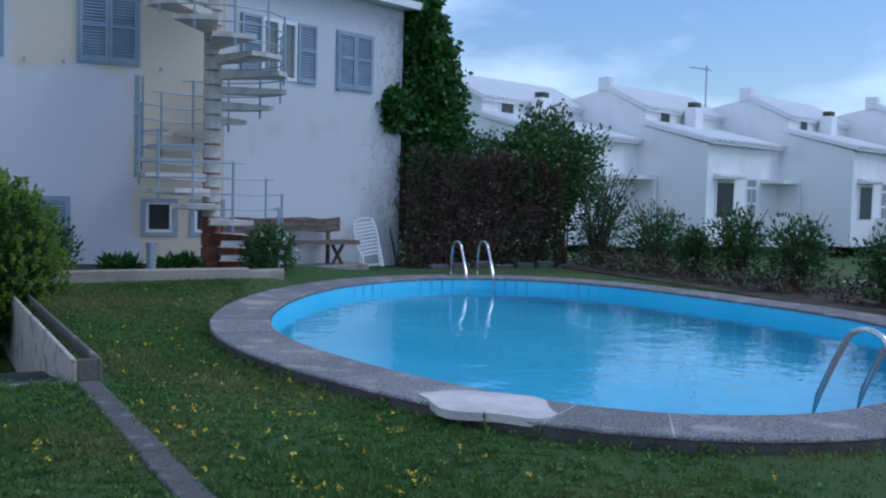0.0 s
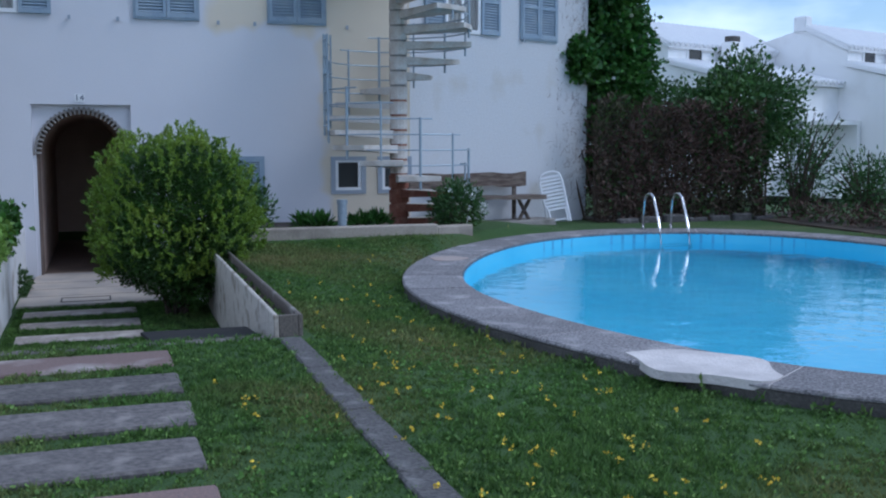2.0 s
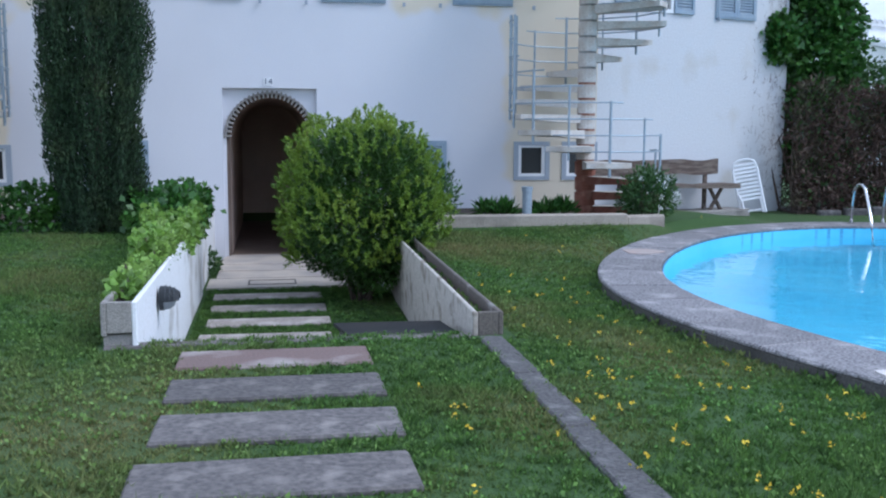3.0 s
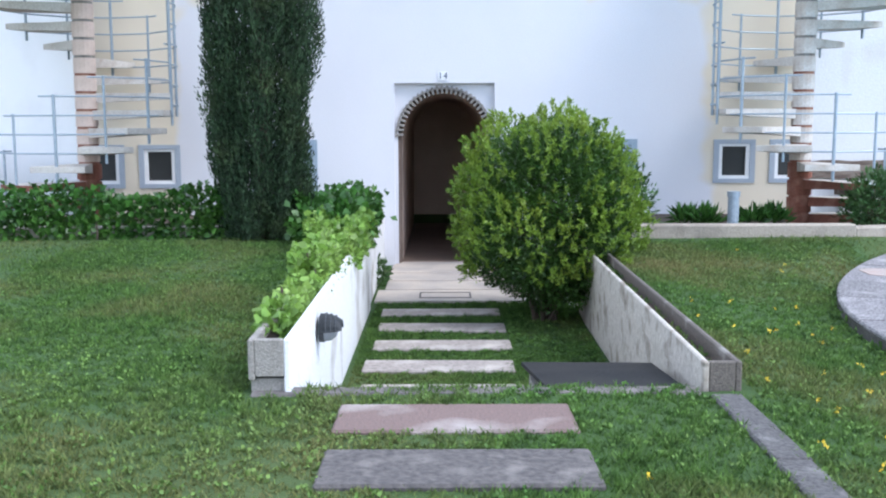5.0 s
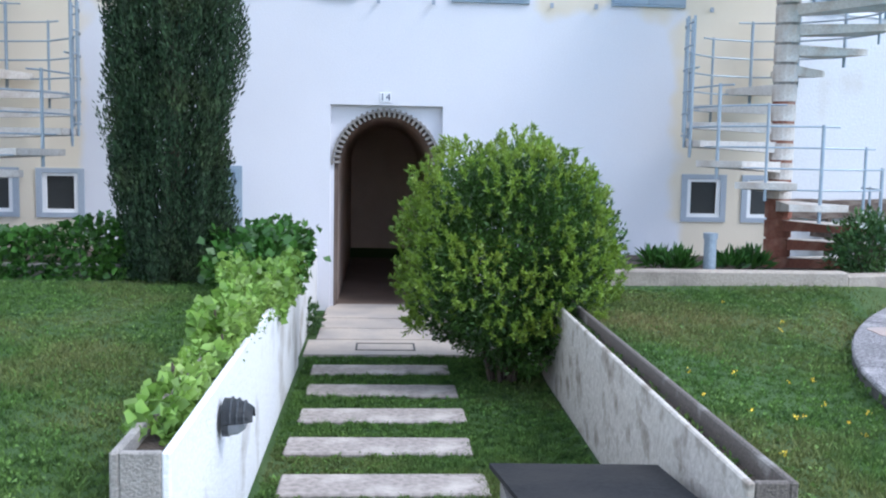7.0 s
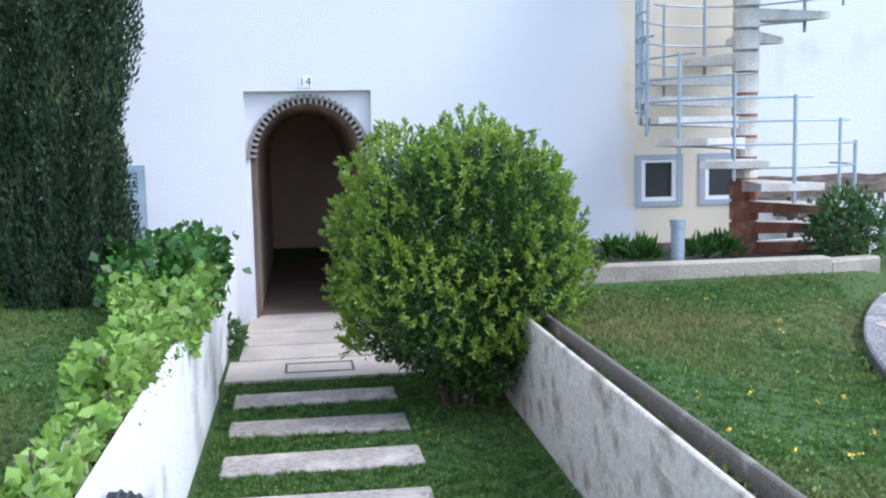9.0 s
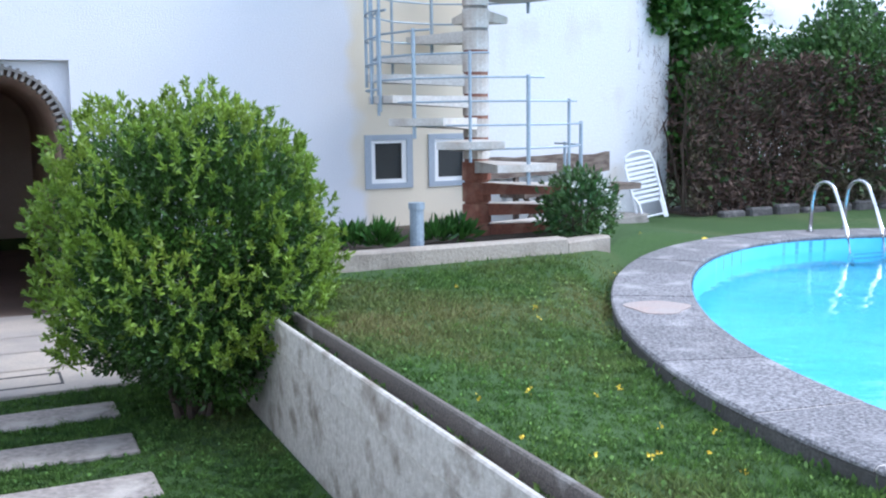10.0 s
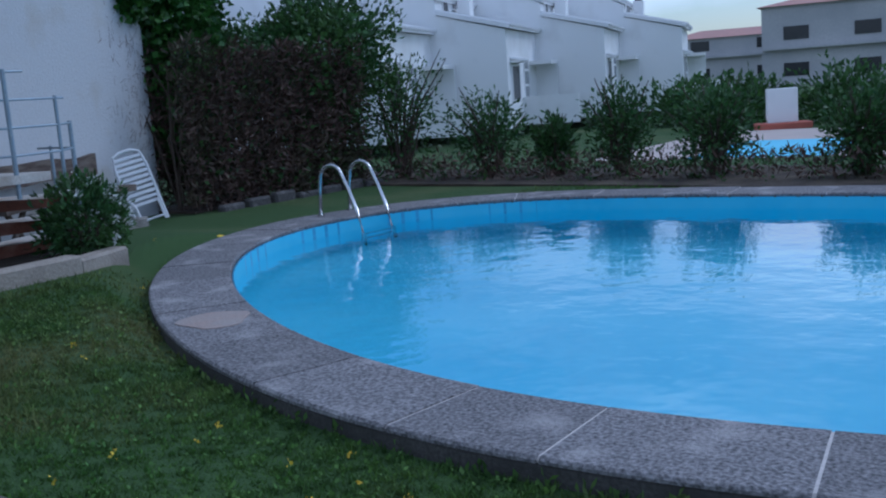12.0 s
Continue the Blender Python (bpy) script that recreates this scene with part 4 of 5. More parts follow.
patch(cement, 64, COPE_Z - 0.045, COPE_Z + 0.009, CEMENT, "pale smooth cement repair spread over the pool coping", "cement_patch")
t_c = rim_angle(4.2, -5.1)
patch(lambda a: ellipse(t_c + 0.05 * math.cos(a), 0.3 + 0.21 * math.sin(a) * (1 + 0.2 * math.cos(3 * a))), 28, -0.02, COPE_Z + 0.006, CLAYPATCH, "faded terracotta stain patch on the pool coping", "coping_patch")


# ---- planting ----
def stems(bm, base, top, n, spread, r0, seed):
    q = random.Random(seed)
    for _ in range(n):
        a, s = q.uniform(0, 2 * math.pi), q.uniform(0.3, 1.0) * spread
        e = Vector((top[0] + s * math.cos(a), top[1] + s * math.sin(a), top[2] * q.uniform(0.75, 1.05)))
        b = Vector(base) + Vector((0.12 * math.cos(a), 0.12 * math.sin(a), 0)) * q.random()
        mid = b.lerp(e, 0.5) + Vector((q.uniform(-0.08, 0.08), q.uniform(-0.08, 0.08), 0.06))
        tube(bm, [b, mid, e], [r0, r0 * 0.7, r0 * 0.25], 6)
    return bm


def shrub(name, base, centre, radii, n, length, width, leaf, label, category, seed, inner=0.45, lumps=0.16, wild=0.7, trunks=9, group=""):
    s = thing(name, pose(*base), label, category, group)
    off = np.array(base)
    c = np.array(centre) - off
    part("trunk", stems(bmesh.new(), (0, 0, -0.05), (c[0], c[1], c[2] + 0.4 * radii[2]), trunks, radii[0] * 0.6, 0.022, seed), BARK, s)
    p, d = blob(n, tuple(c), radii, inner, lumps)
    p[:, 2] = np.maximum(p[:, 2], 0.01)
    part("crown", leaf_mesh("crown", p, d + np.array([0, 0, 0.45]), length, width, leaf, wild=wild), None, s)
    return s


def cushion(n, centre, radii, inner=0.6, lumps=0.16, low=-1.0, square=2.35, knots=150):
    """Points in the shell of a squarish clipped mass that is made of many rounded clumps, and their outward directions."""
    k = unit(rng.normal(size=(knots, 3)))
    d = unit(rng.normal(size=(n, 3)))
    d = d[d[:, 2] > low]
    near = np.max(d @ k.T, axis=1)
    crest = np.clip((near - 0.955) / 0.045, 0, 1)
    wave = np.array([noise.noise(Vector(p) * 2.0 + Vector(centre)) for p in d])
    r = (np.abs(d) ** square).sum(1) ** (-1 / square)
    r = r * (rng.uniform(inner ** 2, 1, len(d)) ** 0.5) * (0.9 + lumps * crest + 0.2 * wave)
    return np.array(centre) + d * r[:, None] * np.array(radii), d, crest


def sprigs(parent_thing, centre, radii, clumps, leaf, length, width, per=20, lumps=0.16):
    """Upright rosettes of leaves standing out of a crown, thickest on the crests of its clumps."""
    p, d, crest = cushion(clumps, centre, radii, 0.95, lumps, -0.6)
    pick = rng.uniform(0, 1, len(p)) < 0.15 + 0.85 * crest
    p, d = p[pick], d[pick]
    n = len(p)
    aim = unit(d * 0.7 + np.array([0, 0, 0.8]) + rng.normal(0, 0.25, (n, 3)))
    t = rng.uniform(0, 1, (n, per, 1)) ** 0.7
    pts = p[:, None, :] + aim[:, None, :] * (t * rng.uniform(0.06, 0.15, (n, 1, 1)))
    part("shoot_growth", leaf_mesh("shoot_growth", pts.reshape(-1, 3), np.repeat(aim, per, 0), length, width, leaf, wild=0.6), None, parent_thing)


LEAF_SHOOT = mat("young_bush_leaf", (0.225, 0.33, 0.04), (0.15, 0.25, 0.035), 0.42, 8, 1.6, 0, c3=(0.27, 0.36, 0.05), spread=(0.48, 0.7), island=0.35, sub=0.35)
state = rng.bit_generator.state
bush = thing("round_bush", pose(1.0, -3.85, PATH_Z), "large rounded evergreen bush with bright green shoots", "bush")
part("trunk", stems(bmesh.new(), (0, 0, -0.05), (0.07, 0, 1.5), 18, 0.6, 0.024, 11), BARK, bush)
p, d, crest = cushion(60000, (0.07, 0, 1.08), (0.80, 0.77, 0.87), 0.5, 0.18, square=2.35)
part("crown", leaf_mesh("crown", p, d + np.array([0, 0, 0.4]), 0.05, 0.02, LEAF_BUSH, wild=0.75), None, bush)
sprigs(bush, (0.07, 0, 1.08), (0.845, 0.815, 0.905), 2100, LEAF_SHOOT, 0.048, 0.017, 22, 0.2)
rng.bit_generator.state = state
shrub("small_shrub", (2.0, -2.35, 0.13), (2.0, -2.4, 0.5), (0.42, 0.35, 0.45), 1800, 0.08, 0.03, LEAF_SHRUB, "small dark green shrub in the planting bed", "shrub", 12)
fl = shrub("flowering_shrub", (5.05, -2.25, 0.1), (5.05, -2.3, 0.45), (0.38, 0.36, 0.38), 2800, 0.085, 0.028, LEAF_SHRUB, "dark green shrub with clusters of white flowers", "shrub", 13)
p, d = blob(26, (0, -0.05, 0.35), (0.38, 0.36, 0.38), 0.95, 0.1, -0.5)
pts = (p[:, None, :] + rng.normal(0, 0.022, (len(p), 22, 3))).reshape(-1, 3)
tagged(part("blossom", leaf_mesh("blossom", pts, np.repeat(d, 22, 0), 0.03, 0.022, PETAL), None, fl, "white blossom"), kind="stuff")


def cypress():
    c = thing("cypress_tree", pose(-2.03, -2.75, 0.09), "tall dark narrow cypress tree on the lawn", "tree")
    bm = bmesh.new()
    tube(bm, [(0, 0, -0.1), (0.02, 0.01, 1.5), (0, 0, 3.5), (0, 0, 5.4)], [0.12, 0.1, 0.06, 0.02], 8)
    part("trunk", bm, BARK, c)
    n = 125000
    z = rng.uniform(0.05, 5.7, n)
    k = z / 5.8
    R = 0.565 * np.minimum(1, (0.86 + 0.5 * k)) * np.clip((1.04 - k) / 0.42, 0, 1) ** 0.75
    a = rng.uniform(0, 2 * np.pi, n)
    lump = np.array([noise.noise(Vector((math.cos(aa) * 2.4, math.sin(aa) * 2.4, zz * 1.1))) + 0.7 * noise.noise(Vector((math.cos(aa) * 6, math.sin(aa) * 6, zz * 1.3))) for aa, zz in zip(a, z)])
    r = R * rng.uniform(0.25, 1, n) ** 0.5 * (1 + 0.34 * lump)
    p = np.column_stack([r * np.cos(a), r * np.sin(a), z])
    d = np.column_stack([0.35 * np.cos(a), 0.35 * np.sin(a), np.full(n, 1.0)])
    part("crown", leaf_mesh("crown", p, d, 0.06, 0.02, LEAF_CYPRESS, wild=0.3), None, c)


cypress()


def ivy_mass(name, groups, n, label, category, leaf=LEAF_IVY, length=0.09, width=0.085, wild=0.8, base=(0, 0, 0)):
    t = thing(name, pose(*base), label, category)
    P, D = zip(*(g for g in groups))
    P, D = np.concatenate(P) - np.array(base), np.concatenate(D)
    part("leaves", leaf_mesh("leaves", P, D, length, width, leaf, wild=wild), None, t)
    bm = bmesh.new()
    q = random.Random(len(P))
    for _ in range(14):
        a, b = P[q.randrange(len(P))], P[q.randrange(len(P))]
        lo = Vector((a[0], a[1], max(0.02, min(a[2], 0.1))))
        tube(bm, [lo, Vector((a[0], a[1], a[2] * 0.6 + 0.1))], [0.012, 0.005], 5)
    tagged(part("stem_growth", bm, BARK, t), kind="stuff")
    return t


ivy_mass("ivy_hedge", [slab_points(10500, (-9.0, -2.72), (-1.15, -2.66), 0.3, 0.0, 0.62, 0.3)], 0, "low hedge of glossy dark green ivy over the wall", "ivy", base=(-5, -2.7, 0))
ivy_mass("ivy_planting", [slab_points(1500, (-0.97, -8.5), (-0.95, -6.5), 0.06, 0.2, 0.34, 0.4), slab_points(3900, (-0.97, -7.0), (-0.92, -4.0), 0.10, 0.2, 0.46, 0.45), slab_points(1500, (-1.0, -5.2), (-0.95, -3.6), 0.2, 0.15, 0.5, 0.5)], 0, "bright yellow-green young ivy spilling out of the planter", "ivy", LEAF_YOUNG, 0.066, 0.062, base=(-0.95, -6, 0.24))

ivy_mass("ivy_growth", [blob(1500, (-1.05, -3.9, 0.42), (0.3, 0.55, 0.3), 0.3, 0.3), blob(900, (-0.95, -3.15, 0.45), (0.28, 0.4, 0.28), 0.3, 0.3), blob(500, (-1.3, -3.3, 0.3), (0.35, 0.4, 0.3), 0.3, 0.3)], 0, "older green ivy heaped at the end of the planter", "ivy", LEAF_IVY, 0.085, 0.08, base=(-1.0, -3.6, 0.24))
end_f = WING_R @ Vector((wing_len, 0, 0))
groups = []
for z, w in ((0.9, 0.75), (1.9, 0.85), (2.7, 0.85), (3.4, 0.75), (4.1, 0.62), (4.7, 0.45)):
    groups.append(blob(3000, (end_f.x + 0.3 + 0.55 * w, end_f.y + 0.25, z), (w, 0.55, 0.62), 0.5, 0.2))
groups.append(blob(1600, (end_f.x - 0.25, end_f.y - 0.1, 2.95), (0.42, 0.25, 0.42), 0.4, 0.2))
ivy_mass("climbing_ivy", groups, 0, "tall column of dark green ivy climbing the house corner", "ivy", LEAF_IVY, 0.12, 0.11, base=(end_f.x, end_f.y, 0))


def dead_hedge():
    h = thing("dead_hedge", pose(10.6, 1.1, -0.09), "dense hedge of dry brown twigs with a few leaves", "hedge")
    off = np.array((10.6, 1.1, -0.09))
    P, D = slab_points(17000, (8.95, 1.2), (12.2, 0.7), 0.5, 0.0, 2.05, 0.2)
    tagged(part("twig_mass", leaf_mesh("twig_mass", P - off, D + np.array([0, 0, 0.3]), 0.15, 0.035, LEAF_DEAD, wild=1.0), None, h), kind="stuff")
    P, D = slab_points(2600, (9.1, 1.2), (12.3, 0.7), 0.52, 0.0, 2.1, 0.25)
    part("leaves", leaf_mesh("leaves", P - off, D, 0.09, 0.06, LEAF_SHRUB, wild=0.9), None, h)
    bm = bmesh.new()
    q = random.Random(9)
    for _ in range(70):
        x = q.uniform(-1.6, 1.6)
        y = -0.15 * x + q.uniform(-0.35, 0.35)
        tube(bm, [(x, y, -0.05), (x + q.uniform(-0.3, 0.3), y + q.uniform(-0.15, 0.15), 1.0), (x + q.uniform(-0.6, 0.6), y + q.uniform(-0.3, 0.3), 2.0)], [0.025, 0.015, 0.005], 5)
    tagged(part("stem_growth", bm, BARK, h), kind="stuff")


dead_hedge()
tree = shrub("garden_tree", (12.6, 0.9, -0.09), (12.2, 1.25, 1.82), (1.3, 1.1, 1.25), 12000, 0.11, 0.07, LEAF_SHRUB, "rounded dark green tree behind the hedge", "tree", 21, inner=0.4, lumps=0.28, trunks=12)
shrub("garden_tree", (10.9, 2.3, -0.09), (10.9, 2.3, 2.0), (0.9, 0.8, 0.75), 3000, 0.1, 0.06, LEAF_SHRUB, "green shrub rising behind the hedge", "tree", 22, inner=0.4, lumps=0.25)
SHRUBS = [(13.0, 0.25, 0.8, 1.75), (13.2, -1.35, 0.72, 1.1), (13.05, -2.55, 0.3, 0.72), (12.95, -3.65, 0.5, 1.12), (12.85, -5.05, 0.55, 1.0), (12.6, -6.95, 0.5, 0.9), (12.4, -8.1, 0.8, 1.0), (12.1, -9.3, 0.8, 1.1)]
for i, (x, y, r, h) in enumerate(SHRUBS):
    s = shrub("border_shrub", (x, y, -0.09), (x, y, h * 0.55), (r, r * 0.9, h * 0.5), 1700, 0.1, 0.045, LEAF_SHRUB, "loose green oleander shrub with bare twigs", "shrub", 40 + i, inner=0.25, lumps=0.35, trunks=16, group="border shrubs")
    bm = bmesh.new()
    q = random.Random(70 + i)
    for _ in range(16):
        a = q.uniform(0, 6.28)
        e = (math.cos(a) * r * q.uniform(0.5, 1.2), math.sin(a) * r * q.uniform(0.5, 1.2), h * q.uniform(0.7, 1.3))
        tube(bm, [(0, 0, 0), (e[0] * 0.4, e[1] * 0.4, e[2] * 0.6), e], [0.03, 0.017, 0.006], 5)
    tagged(part("twig_growth", bm, BARK, s), kind="stuff")
bm = bmesh.new()
strip_pts = [(12.1, 1.4), (12.0, -1.0), (11.75, -4.0), (11.4, -7.0), (10.8, -10.0), (13.4, -10.4), (14.0, -5), (14.2, 1.6), (9.0, 2.0), (8.95, 0.75)]
prism(bm, strip_pts, -0.3, -0.06)
solid("border_soil", bm, SOIL, "dark bare soil under the hedge and border shrubs", "soil")
bm = bmesh.new()
for k in range(7):
    a, b = 1.05 + 0.06 * k, 0
    box(bm, 9.2 + 0.46 * k, 9.62 + 0.46 * k, 0.45 - 0.05 * k, 0.6 - 0.05 * k, -0.2, -0.01 + 0.03 * (k % 3), bevel=0.03)
solid("border_stones", bm, STRIP, "row of rough grey stones edging the hedge bed", "edging")

for i, (x, y) in enumerate(((2.95, -1.7), (3.15, -1.9), (3.75, -1.8), (4.0, -1.75))):
    P, D = blob(260, (0, 0, 0.12), (0.24, 0.2, 0.22), 0.1, 0.1, -0.2)
    t = thing("bed_plant", pose(x, y, 0.13), "clump of strappy green leaves in the planting bed", "plant", "bed plants")
    part("leaves", leaf_mesh("leaves", P * np.array([0.6, 0.6, 0.5]), D + np.array([0, 0, 0.9]), 0.17, 0.045, LEAF_IVY, wild=0.45), None, t)
P, D = blob(300, (0, 0, 0.1), (0.1, 0.22, 0.2), 0.1)
t = thing("doorside_plant", pose(-0.8, -1.6, PATH_Z + 0.04), "small green plant beside the doorway", "plant")
part("leaves", leaf_mesh("leaves", P, D + np.array([0, 0, 0.6]), 0.07, 0.03, LEAF_SHRUB, wild=0.5), None, t)

# weeds that have seeded themselves in the empty trough
wy = rng.uniform(-8.6, -4.6, 70)
P = np.column_stack([1.435 + 0.011 * (wy + 8.8) + rng.uniform(-0.04, 0.05, 70), wy, np.full(70, 0.055)])
P = np.repeat(P, 9, 0) + rng.normal(0, 0.014, (630, 3)) * np.array([1, 1.6, 0.4])
tagged(new("trough_weeds", leaf_mesh("trough_weeds", P, np.tile([0, 0, 0.8], (len(P), 1)), 0.035, 0.014, CLOVER, wild=0.8)), "sparse green weeds in the dry soil of the planter", "weeds", "", "stuff")

# fallen yellow petals and dandelions
n = 60
cx = np.concatenate([rng.normal(2.0, 0.55, n), rng.uniform(1.6, 3.2, 60), rng.uniform(2, 9, 30)])
cy = np.concatenate([rng.normal(-11.2, 1.1, n), rng.uniform(-13.5, -6, 60), rng.uniform(-14.5, -2, 30)])
ok = ~in_pool(cx, cy, -0.03) & (cx > 0.75)
cx, cy = cx[ok], cy[ok]
P = np.column_stack([cx, cy, lawn_height(cx, cy) + 0.035])
P = (P[:, None, :] + rng.normal(0, 0.007, (len(P), 6, 3))).reshape(-1, 3)
tagged(new("fallen_petals", leaf_mesh("fallen_petals", P, np.tile([0.0, 0, 0.4], (len(P), 1)), 0.018, 0.014, YELLOW, wild=1.0)), "scattered yellow flowers and fallen petals in the grass", "flowers", "", "stuff")
# weeds along the foot of the coping
P = []
for k in range(420):
    t = rng.uniform(0, 2 * math.pi)
    x, y = ellipse(t, -rng.uniform(0.01, 0.09))
    P.append((x, y, -0.09 + rng.uniform(0, 0.06)))
P = np.repeat(np.array(P), 5, 0) + rng.normal(0, 0.015, (2100, 3))
tagged(new("edge_weeds", leaf_mesh("edge_weeds", P, np.tile([0, 0, 0.8], (len(P), 1)), 0.05, 0.02, GRASS, wild=0.7)), "tufts of grass and weeds along the pool edge", "weeds", "", "stuff")


# ---- loose things ----
def wall_lamp():
    l = thing("path_lamp", pose(-0.79, -7.75, 0.12), "dark ribbed bulkhead lamp on the planter side", "lamp")
    bm = bmesh.new()
    tube(bm, [(-0.002, 0, 0), (0.03, 0, 0)], 0.085, 16)
    part("base", bm, LAMP, l)
    bm = bmesh.new()
    tube(bm, [(0.03, 0, 0), (0.07, 0, 0), (0.10, 0, 0), (0.115, 0, 0)], [0.08, 0.074, 0.05, 0.015], 16)
    part("glass", bm, LAMPGLASS, l, "frosted glass")
    bm = bmesh.new()
    rings = []
    for j in range(7):
        x = 0.002 + 0.023 * j
        r = 0.096 * math.sqrt(max(0.02, 1 - (j / 7.2) ** 2))
        rings.append([bm.verts.new((x, r * math.cos(a), r * math.sin(a))) for a in (math.radians(-5 + 190 * k / 14) for k in range(15))])
    for p, q in zip(rings, rings[1:]):
        for k in range(14):
            bm.faces.new((p[k], p[k + 1], q[k + 1], q[k]))
    bmesh.ops.solidify(bm, geom=bm.faces[:], thickness=0.006)
    part("hood", bm, LAMP, l, "dark cast hood", True)
    for j in range(3):
        bm = bmesh.new()
        x = 0.04 + 0.03 * j
        r = 0.1 * math.sqrt(1 - (x / 0.17) ** 2)
        tube(bm, [(x, r * math.cos(a), r * math.sin(a)) for a in (math.radians(180 * k / 10) for k in range(11))], 0.006, 6)
        part("rib", bm, LAMP, l)


wall_lamp()
bm = bmesh.new()
tube(bm, [(0, 0, -0.05), (0, 0, 0.44)], 0.065, 14)
tube(bm, [(0, 0, 0.4), (0, 0, 0.46)], 0.075, 14)
b = new("bollard", finish("bollard", bm, RAIL))
b.matrix_world = pose(3.38, -2.2, 0.13)
tagged(b, "short blue-grey pipe bollard in the planting bed", "bollard")


def bench():
    m = pose(5.55, -0.18, -0.06, 0, 0, WING * 0.8)
    t = thing("timber_bench", m, "rough weathered timber bench with a thick backboard", "bench")

    def plank(name, x0, x1, y, z0, z1, th, seed):
        bm = bmesh.new()
        q = random.Random(seed)
        n = 10
        top = [z1 + q.uniform(-0.02, 0.02) for _ in range(n + 1)]
        bot = [z0 + q.uniform(-0.015, 0.015) for _ in range(n + 1)]
        r = [[bm.verts.new((x0 + (x1 - x0) * k / n, yy, zz[k])) for k in range(n + 1)] for yy, zz in ((y, bot), (y, top), (y + th, top), (y + th, bot))]
        for p_, q_ in zip(r, r[1:] + r[:1]):
            for k in range(n):
                bm.faces.new((p_[k], p_[k + 1], q_[k + 1], q_[k]))
        bm.faces.new([a[0] for a in r])
        bm.faces.new([a[-1] for a in r][::-1])
        return part(name, bm, TIMBER, t)
    plank("backboard", -0.5, 2.0, 0.22, 0.68, 0.92, 0.07, 1)
    plank("seat", -0.1, 2.1, -0.22, 0.47, 0.53, 0.4, 2)
    for x in (0.25, 1.75):
        for s in (-1, 1):
            bm = bmesh.new()
            tube(bm, [(x + s * 0.16, -0.02, 0.03), (x - s * 0.14, -0.02, 0.475)], 0.032, 6)
            part("leg", bm, TIMBER, t)
        bm = bmesh.new()
        box(bm, x - 0.03, x + 0.03, 0.23, 0.28, 0.03, 0.7)
        part("back_post", bm, TIMBER, t)


bench()


def deck_chair():
    m = pose(7.98, 0.42, -0.05, -14, -11, -18)
    t = thing("deck_chair", m, "folded white plastic deck chair leaning against the wall", "chair")
    for s in (-1, 1):
        bm = bmesh.new()
        tube(bm, [(s * 0.2, 0, 0.0), (s * 0.2, 0, 0.75), (s * 0.17, 0, 0.9), (s * 0.08, 0, 0.94), (0, 0, 0.945)], 0.02, 8)
        part("side_rail", bm, PLASTIC, t)
        bm = bmesh.new()
        tube(bm, [(s * 0.15, -0.06, 0.0), (s * 0.15, -0.05, 0.22), (s * 0.19, 0, 0.36)], 0.016, 8)
        part("leg", bm, PLASTIC, t)
    bm = bmesh.new()
    tube(bm, [(-0.15, -0.06, 0.05), (0.15, -0.06, 0.05)], 0.014, 8)
    part("crossbar", bm, PLASTIC, t)
    for k in range(10):
        z = 0.26 + 0.066 * k
        bm = bmesh.new()
        box(bm, -0.19, 0.19, -0.012, 0.012, z - 0.02, z + 0.02, bevel=0.006)
        part("slat", bm, PLASTIC, t)


deck_chair()
bm = bmesh.new()
tube(bm, [(0, 0, 0), (0.12, 0.02, 0.02), (0.2, 0.0, 0.015)], [0.03, 0.045, 0.02], 8)
b = new("yellow_toy", finish("yellow_toy", bm, YELLOW, True))
b.matrix_world = pose(6.9, -1.75, -0.06, 0, 0, -20)
tagged(b, "small yellow plastic toy lying on the grass", "toy")


# ---- terraced houses beyond the garden ----
ROW = 90 - 72.0


